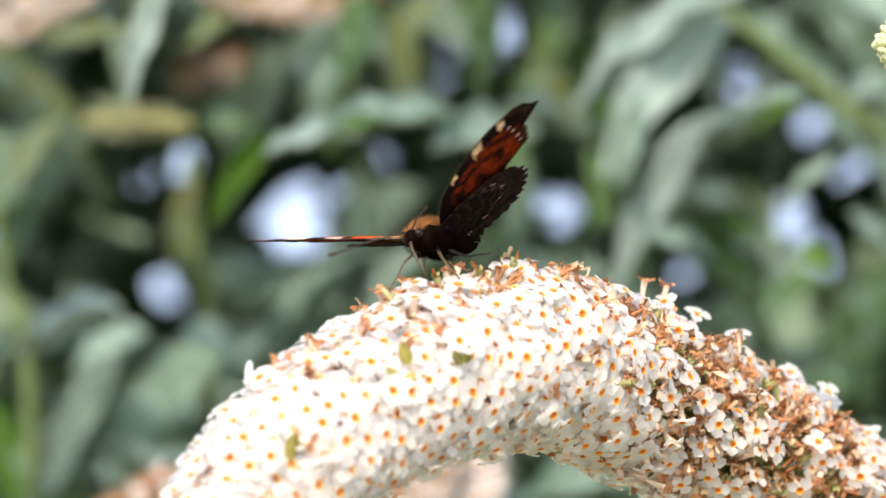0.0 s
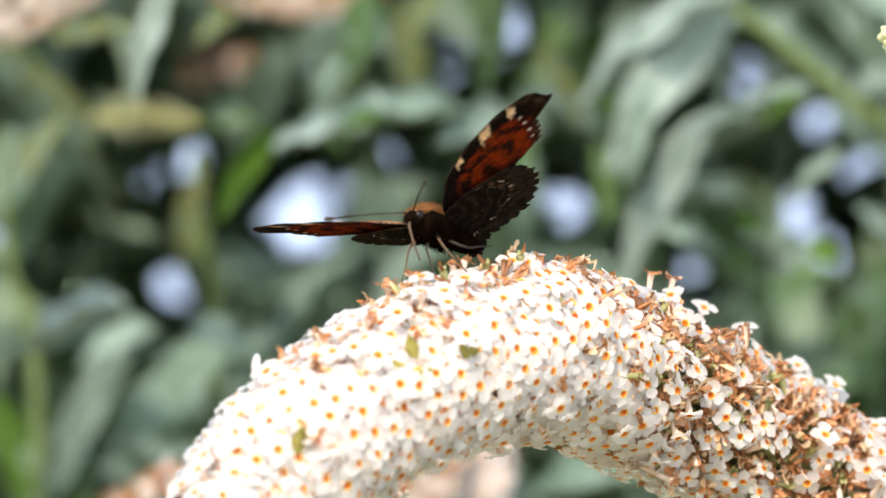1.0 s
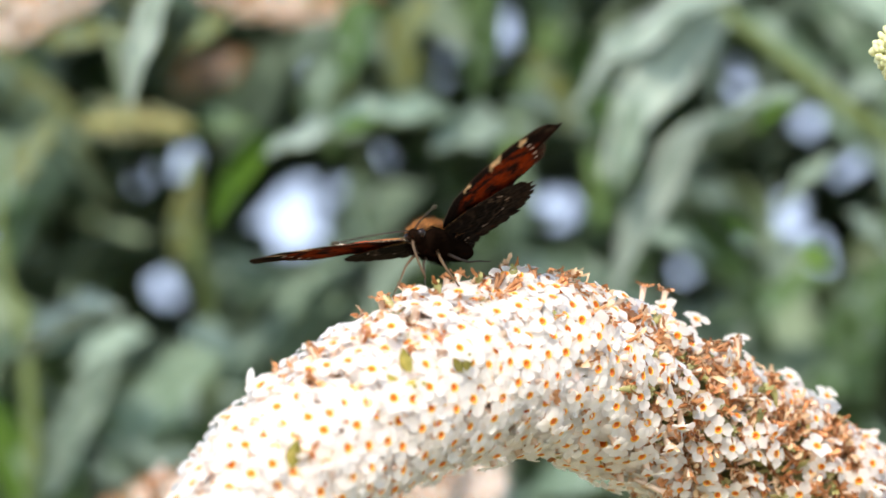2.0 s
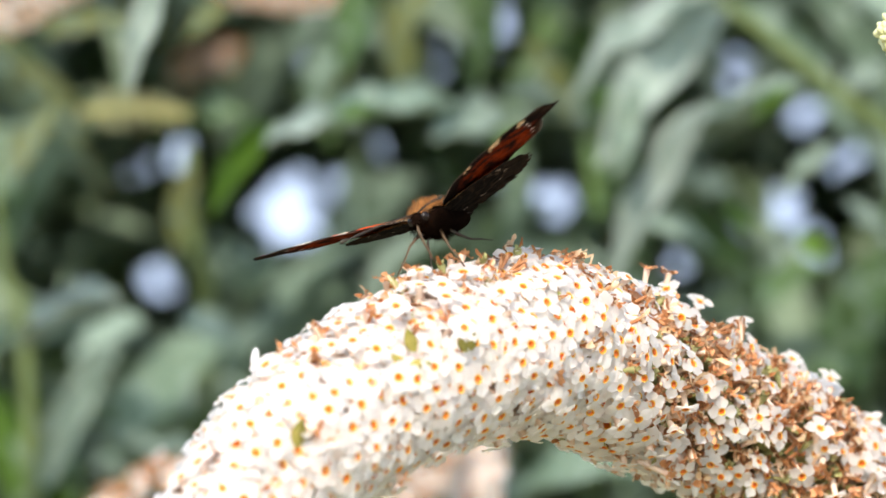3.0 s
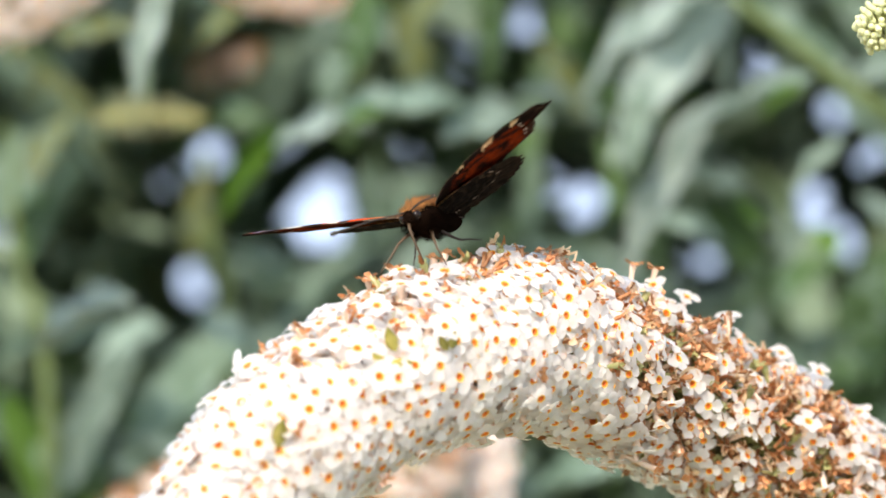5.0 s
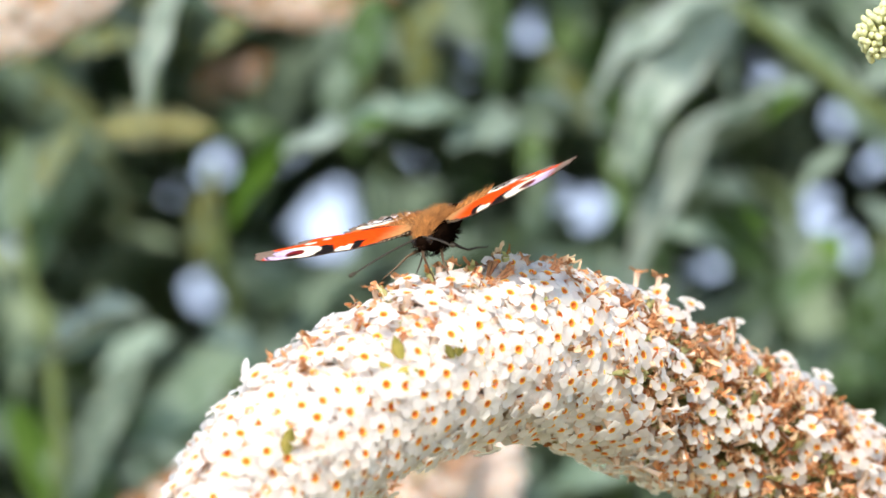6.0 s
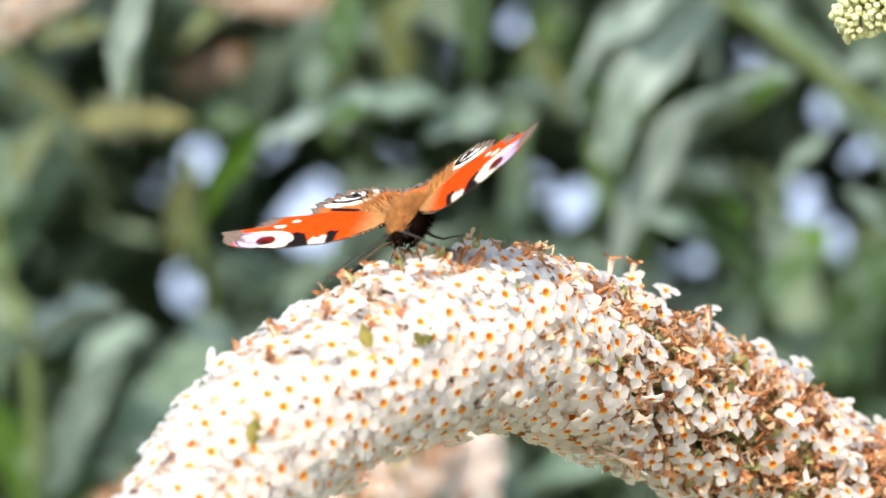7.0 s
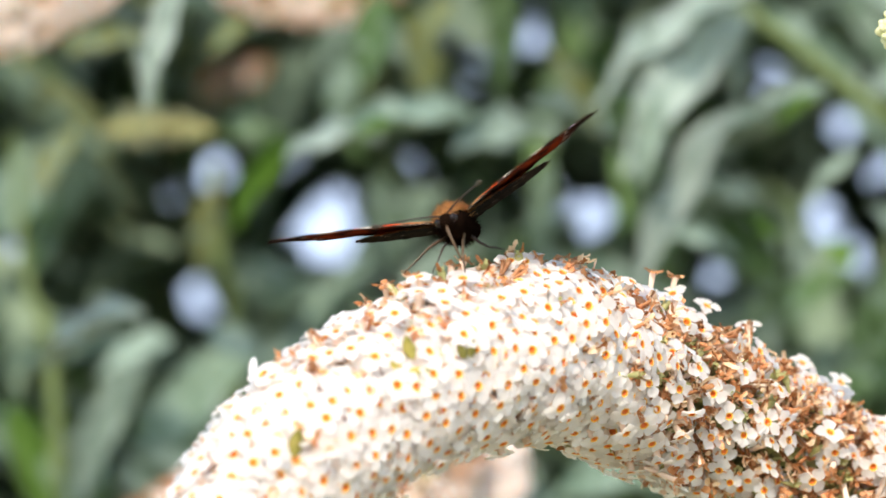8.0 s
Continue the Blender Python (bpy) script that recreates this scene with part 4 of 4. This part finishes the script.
def wing_mesh(name, outline, upper, lower, side, cols, rows, margin):
    """A wing as a closed sheet with an upper and a lower skin; colours of the scales in the attribute 'tint'."""
    ang, rad = edge_radius(outline, cols)
    if outline is HIND:
        rad = rad * 1.10
    lo, hi = margin
    deg = np.degrees(ang)
    on = step(deg, lo - 3, lo + 3) * (1 - step(deg, hi - 3, hi + 3))
    SAW = 0.85 if outline is FORE else 0.42
    saw = np.abs(np.sin(deg * SAW)) ** 0.7 + 0.5 * np.abs(np.sin(deg * SAW * 2.3 + 1))
    rad = rad + 0.25 * on - on * (1.7 if outline is FORE else 1.8) * (1 - saw / 1.5) + 0.1 * on * np.sin(deg * 3.3)
    if outline is FORE:
        rad = rad - 0.5 * step(deg, 12, 18) + 0.6 * np.exp(-((deg - 13.6) / 1.4) ** 2) - 0.6 * np.exp(-((deg - 10.0) / 1.3) ** 2)
    rho = np.linspace(0, 1, rows)
    R, A = np.meshgrid(rho, np.arange(cols), indexing="ij")
    u = (R * rad[A] * np.cos(ang[A])).ravel()
    v = (R * rad[A] * np.sin(ang[A])).ravel()
    r = R.ravel()
    z = 0.22 * np.sin(math.pi * r) + 0.05 * np.sin(ang[A].ravel() * 34) * r - 0.25 * r * r
    n = len(u)
    thick = 0.05 + 0.10 * (1 - r)
    verts = np.concatenate([np.stack([side * u, -v, z + thick], 1), np.stack([side * u, -v, z - thick], 1)]) * MM
    faces = []
    for i in range(rows - 1):
        for j in range(cols - 1):
            a = i * cols + j
            q = (a, a + 1, a + cols + 1, a + cols)
            if side < 0:
                q = q[::-1]
            faces.append(q[::-1])
            faces.append(tuple(k + n for k in q))
    for j in range(cols - 1):
        a = (rows - 1) * cols + j
        faces.append((a, a + 1, a + 1 + n, a + n))
    for i in range(rows - 1):
        for a in (i * cols, i * cols + cols - 1):
            faces.append((a, a + cols, a + cols + n, a + n))
    me = mesh_from(name, verts, faces, [SCALES])
    up = upper(u, v, r)
    rim = ((R > 0.995) | (A < 1) | (A > cols - 2)).ravel()
    up[rim] = (0.05, 0.035, 0.028)
    col = np.concatenate([up, lower(u, v, r)])
    att = me.attributes.new("tint", "FLOAT_COLOR", "POINT")
    att.data.foreach_set("color", np.column_stack([np.clip(col, 0, 1), np.ones(len(col))]).ravel().astype(np.float32))
    return me


def lathe(profile, sides=20, squash=1.0):
    """Verts and faces of a rounded body along y: rows of (y, radius, height of its axis), millimetres."""
    vs, fs = [], []
    for y, r, z in profile:
        for k in range(sides):
            a = 2 * math.pi * k / sides
            vs.append((r * math.cos(a) * MM, y * MM, (z + squash * r * math.sin(a)) * MM))
    for i in range(len(profile) - 1):
        for k in range(sides):
            a, b = i * sides + k, i * sides + (k + 1) % sides
            fs.append((a, b, b + sides, a + sides))
    fs.append(tuple(range(sides - 1, -1, -1)))
    fs.append(tuple(range((len(profile) - 1) * sides, len(profile) * sides)))
    return vs, fs


def hairs(seed, count, spot, length, mat, width=0.09):
    """A coat of fine tapered hairs; spot() gives a root and a way, in millimetres."""
    rnd = random.Random(seed)
    vs, fs = [], []
    for _ in range(count):
        p, w = spot(rnd)
        w = (w + Vector((rnd.gauss(0, 0.25), rnd.gauss(0, 0.25), rnd.gauss(0, 0.25)))).normalized()
        s = w.orthogonal().normalized()
        s = (Matrix.Rotation(rnd.uniform(0, 6), 3, w) @ s) * width
        ln = length * rnd.uniform(0.5, 1.2)
        sag = Vector((0, 0.25, 0)) * ln
        b = len(vs)
        vs += [(p + s) * MM, (p - s) * MM, (p + w.cross(s)) * MM, (p + w * ln + sag) * MM]
        fs += [(b, b + 1, b + 3), (b + 1, b + 2, b + 3), (b + 2, b, b + 3)]
    return mesh_from("fur", vs, fs, [mat])


WING_ROOT = Vector((2.2, -2.0, 2.0))
HIPS = {"a": Vector((-1.4, -6.0, -1.2)), "b": Vector((-1.0, -3.5, -1.6)), "c": Vector((1.2, -5.0, -1.4)), "d": Vector((1.4, -1.5, -1.6))}
FEET = {"a": Vector((-8.6, -16, -1.4)), "b": Vector((-4.2, -18, -1.6)), "c": Vector((1.2, -15, -1.4)), "d": Vector((6.6, -3, 2.6))}


def build_butterfly():
    feelers = []
    fly = tagged(new("butterfly"), "peacock butterfly with orange eyespotted wings and dark undersides", "butterfly")
    v, f = lathe([(y, r, z) for y, r, z in ((-8.3, 0.9, 0.6), (-7.6, 1.7, 0.6), (-6, 2.4, 0.6), (-3.5, 2.8, 0.5), (-1, 2.7, 0.4), (1.2, 2.0, 0.3), (2.2, 1.5, 0.2))])
    piece("thorax", mesh_from("thorax", v, f, [BODY]), fly, "dark furry thorax")
    seg = []
    for i in range(25):
        y = 1.6 + i * 0.5
        u = i / 24
        seg.append((y, (1.9 * math.sin(math.pi * (0.22 + 0.74 * u)) ** 0.7) * (1 + 0.05 * math.cos(i * math.pi)), 0.3 + 0.8 * u))
    v, f = lathe(seg)
    piece("abdomen", mesh_from("abdomen", v, f, [BODY]), fly, "dark brown ringed abdomen")
    v, f = lathe([(-10.9, 0.35, 0.7), (-10.6, 0.85, 0.7), (-9.9, 1.3, 0.7), (-9.0, 1.35, 0.7), (-8.2, 0.9, 0.65)])
    head = piece("head", mesh_from("head", v, f, [BODY]), fly)
    for s in (-1, 1):
        v, f = lathe([(-0.85, 0.15, 0), (-0.65, 0.55, 0), (-0.2, 0.85, 0), (0.3, 0.82, 0), (0.7, 0.5, 0), (0.85, 0.12, 0)], 14)
        piece("eye", mesh_from("eye", v, f, [EYE]), head, "dark round eye", Matrix.Translation(Vector((s * 1.05, -9.6, 0.8)) * MM))
        v, f = tube_data([Vector(q) * MM for q in ((s * 0.3, -10.6, 0.2), (s * 0.35, -11.4, -0.2), (s * 0.3, -11.9, 0.3))], (0.35 * MM, 0.32 * MM, 0.1 * MM), 7)
        piece("palp", mesh_from("palp", v, f, [BODY]), head)
        way = Vector((s * 0.593, -0.800, -0.07))
        root = Vector((s * 0.5, -10.2, 1.6))
        pts = [root + way * d + Vector((0, 0, 0.25 * math.sin(d / 13 * math.pi))) for d in np.linspace(0, 13.2, 9)]
        v, f = tube_data([p * MM for p in pts], [0.15 * MM] * 9, 6)
        feeler = piece("antenna", mesh_from("antenna", v, f, [FEELER]), head, "thin dark antenna")
        feelers.append((root, feeler))
        tip = [pts[-1] + way * d for d in (-0.2, 0.3, 0.9, 1.4, 1.6)]
        v, f = tube_data([p * MM for p in tip], [0.12 * MM, 0.30 * MM, 0.38 * MM, 0.30 * MM, 0.1 * MM], 7)
        piece("club", mesh_from("club", v, f, [FEELER_TIP]), feeler, "dark antenna club")
    v, f = tube_data([Vector(q) * MM for q in ((0, -10.8, 0.1), (0, -11.6, -1.2), (0.1, -11.6, -3.2), (0.2, -11.0, -5.4), (0.3, -10.6, -7.0))], [0.26 * MM, 0.24 * MM, 0.2 * MM, 0.17 * MM, 0.12 * MM], 7)
    piece("proboscis", mesh_from("proboscis", v, f, [LEG]), head, "pale brown uncoiled proboscis")

    def back(rnd):
        a, y = rnd.uniform(-0.95, 0.95), rnd.uniform(-10.4, 3.5)
        r = 1.25 if y < -8.4 else (2.0 if y < -7.2 else (2.6 if y < 1 else 2.0))
        return Vector((r * math.sin(a), y, 0.6 + r * math.cos(a))), Vector((math.sin(a), 0.7, math.cos(a) * 0.9))

    def belly(rnd):
        a, y = rnd.uniform(1.4, 4.9), rnd.uniform(-8.5, 2)
        return Vector((2.4 * math.sin(a), y, 0.4 + 2.4 * math.cos(a))), Vector((math.sin(a), 0.6, math.cos(a)))

    tagged(piece("fur", hairs(1, 3400, back, 1.7, FUR, 0.055), fly, "golden-brown fur on the back"), kind="stuff")
    tagged(piece("belly_fur", hairs(2, 700, belly, 1.3, BODY), fly, "dark fur below"), kind="stuff")
    wings = []
    for s, word in ((-1, "right"), (1, "left")):
        fore = piece("forewing", wing_mesh("forewing", FORE, fore_upper, fore_lower, s, 230, 110, (-5, 12)), fly, "orange eyespotted forewing, dark brown beneath")
        hind = piece("hindwing", wing_mesh("hindwing", HIND, hind_upper, hind_lower, s, 230, 80, (-100, -14)), fly, "rusty hindwing with one eyespot, blackish beneath")
        wings.append((s, fore, hind))

        def shoulder(rnd):
            u = rnd.uniform(0, 6.5)
            return Vector((s * u, -rnd.uniform(-9, -1.5), 0.45)), Vector((s * 1.0, 0.8, 0.5))
        tagged(piece("wing_fur", hairs(3, 260, shoulder, 1.6, FUR, 0.07), hind, "golden hair at the wing base"), kind="stuff")
    legs = []
    for k, hip in HIPS.items():
        mat = DARK_LEG if k in "bd" else LEG
        knee = Vector((0.0, -1.2, -4.0))
        v, f = tube_data([p * MM for p in (Vector((0, 0, 0)), Vector((0, -0.9, -2.0)), knee, Vector((0, -0.4, -6.5)), Vector((0, 0, -9.0)), Vector((0, 0.5, -9.6)))],
                         [q * MM for q in (0.30, 0.25, 0.18, 0.15, 0.10, 0.07)], 7)
        legs.append((k, piece("leg", mesh_from("leg", v, f, [mat]), fly, "thin jointed leg")))
    return fly, wings, legs, feelers


butterfly, wings, legs, feelers = build_butterfly()

# seconds, place across and up (mm), yaw, pitch, roll of the body, lift of the right and of the left wing, twist of both (degrees)
FLIGHT = (
    (0.0, -1.9, 4.0, -26.9, -3.6, -24.7, 23.2, 21.3, 2.8, -0.4),
    (0.5, -3.1, 4.4, -29.5, -10.6, -19.6, 14.5, 19.0, 8.5, 4.3),
    (1.0, -2.7, 4.4, -29.7, -12.7, -19.2, 15.1, 23.2, 5.4, -1.7),
    (1.2, -2.0, 5.4, -26.4, -22.4, -17.0, 5.5, 12.1, 9.1, 0.4),
    (1.5, -1.4, 4.7, -22.2, -21.4, -17.2, 4.5, 10.1, 11.2, 6.5),
    (1.7, -1.8, 4.2, -21.9, -10.9, -17.2, 9.9, 19.4, 6.8, 5.1),
    (2.8, -2.4, 6.2, -25.3, -4.2, -23.2, 10.1, 13.8, 2.5, -1.0),
    (3.0, -2.6, 5.5, -21.0, 0.6, -23.3, 8.6, 15.0, 1.0, 0.0))
FLIGHT += (
    (3.5, -2.5, 5.4, -20.6, 1.8, -22.9, 9.6, 15.8, -0.6, -1.7),
    (4.0, -2.4, 5.8, -24.5, 2.1, -22.5, 9.6, 17.4, -0.9, -1.2),
    (4.3, -2.0, 5.5, -24.9, 4.4, -22.4, 10.8, 19.1, 0.8, 0.6),
    (4.5, -1.6, 5.8, -27.3, -2.0, -19.7, 8.2, 19.7, 0.8, -4.8),
    (4.7, -1.6, 5.9, -25.4, -2.6, -19.3, -0.4, 11.8, 3.4, -3.5),
    (5.0, -1.2, 5.3, -20.0, -1.9, -19.0, 13.0, 18.5, 1.6, 0.1),
    (5.2, -1.3, 5.8, -20.2, 3.5, -20.9, 8.1, 12.9, -0.4, -0.7),
    (6.3, -0.0, 5.1, -15.4, 14.5, -14.0, 12.0, 10.8, 0.2, 2.2))
FLIGHT += (
    (6.5, 0.7, 4.8, -21.2, 13.0, -13.9, 15.1, 11.3, -1.7, 1.7),
    (6.7, -1.0, 5.1, -18.2, 18.5, -18.0, 13.0, 16.8, -0.3, 3.0),
    (7.0, -0.2, 5.0, -13.2, 18.6, -16.6, 17.6, 21.2, 3.1, 7.3),
    (7.3, -0.9, 3.5, -11.3, 18.8, -15.8, 20.3, 25.1, 1.7, 4.2),
    (7.5, -0.4, 4.2, -11.8, 14.5, -15.2, 20.1, 24.4, 3.7, 5.8),
    (7.7, 0.9, 5.4, -16.3, 5.3, -17.2, 20.5, 23.6, 0.3, 7.4),
    (7.8, 1.1, 5.9, -12.0, 0.3, -21.8, 16.8, 17.4, -1.6, 3.6),
    (8.0, 0.4, 5.4, -11.6, -4.6, -22.3, 15.5, 14.1, 2.3, 6.3))


def motions():
    """The butterfly turns and dips on the flower and opens and lifts its wings; the feet hold on."""
    def body(row):
        t, x, z, yaw, pitch, roll = row[:6]
        return Matrix.Translation(Vector((x, -7, z + 1200)) * MM) @ Matrix.Rotation(radians(yaw), 4, "Z") @ \
            Matrix.Rotation(radians(pitch), 4, "X") @ Matrix.Rotation(radians(roll), 4, "Y")

    walk(butterfly, [(row[0], body(row)) for row in FLIGHT])
    for s, fore, hind in wings:
        lift = 6 if s < 0 else 7
        root = Vector((s * WING_ROOT.x, WING_ROOT.y, WING_ROOT.z)) * MM
        low = root - Vector((0, 0, 0.35)) * MM
        walk(fore, [(row[0], Matrix.Translation(root) @ Matrix.Rotation(-s * radians(row[lift]), 4, "Y") @ Matrix.Rotation(radians(row[lift + 2]), 4, "X")) for row in FLIGHT])
        walk(hind, [(row[0], Matrix.Translation(low) @ Matrix.Rotation(-s * radians(row[lift] - 1.5), 4, "Y") @
                     Matrix.Rotation(radians(row[lift + 2] + ((4 if s < 0 else 1) if 6 < row[0] < 7.75 else 0)), 4, "X")) for row in FLIGHT])
    for root, feeler in feelers:
        pivot = Matrix.Translation(root * MM)
        walk(feeler, [(t, pivot @ Matrix.Rotation(radians(-raised), 4, "X") @ pivot.inverted())
                      for t, raised in ((0.0, 0), (4.2, 0), (4.5, 13), (4.7, 10), (5.0, 0), (6.3, 0), (7.6, 0), (7.8, 8), (8.0, 8))])
    for k, leg in legs:
        rows = []
        for row in FLIGHT:
            foot = body(row).inverted() @ ((FEET[k] + Vector((0, 0, 1200))) * MM)
            way = foot - HIPS[k] * MM
            rows.append((row[0], Matrix.Translation(HIPS[k] * MM) @ Vector((0, 0, -1)).rotation_difference(way).to_matrix().to_4x4()))
        walk(leg, rows)


motions()
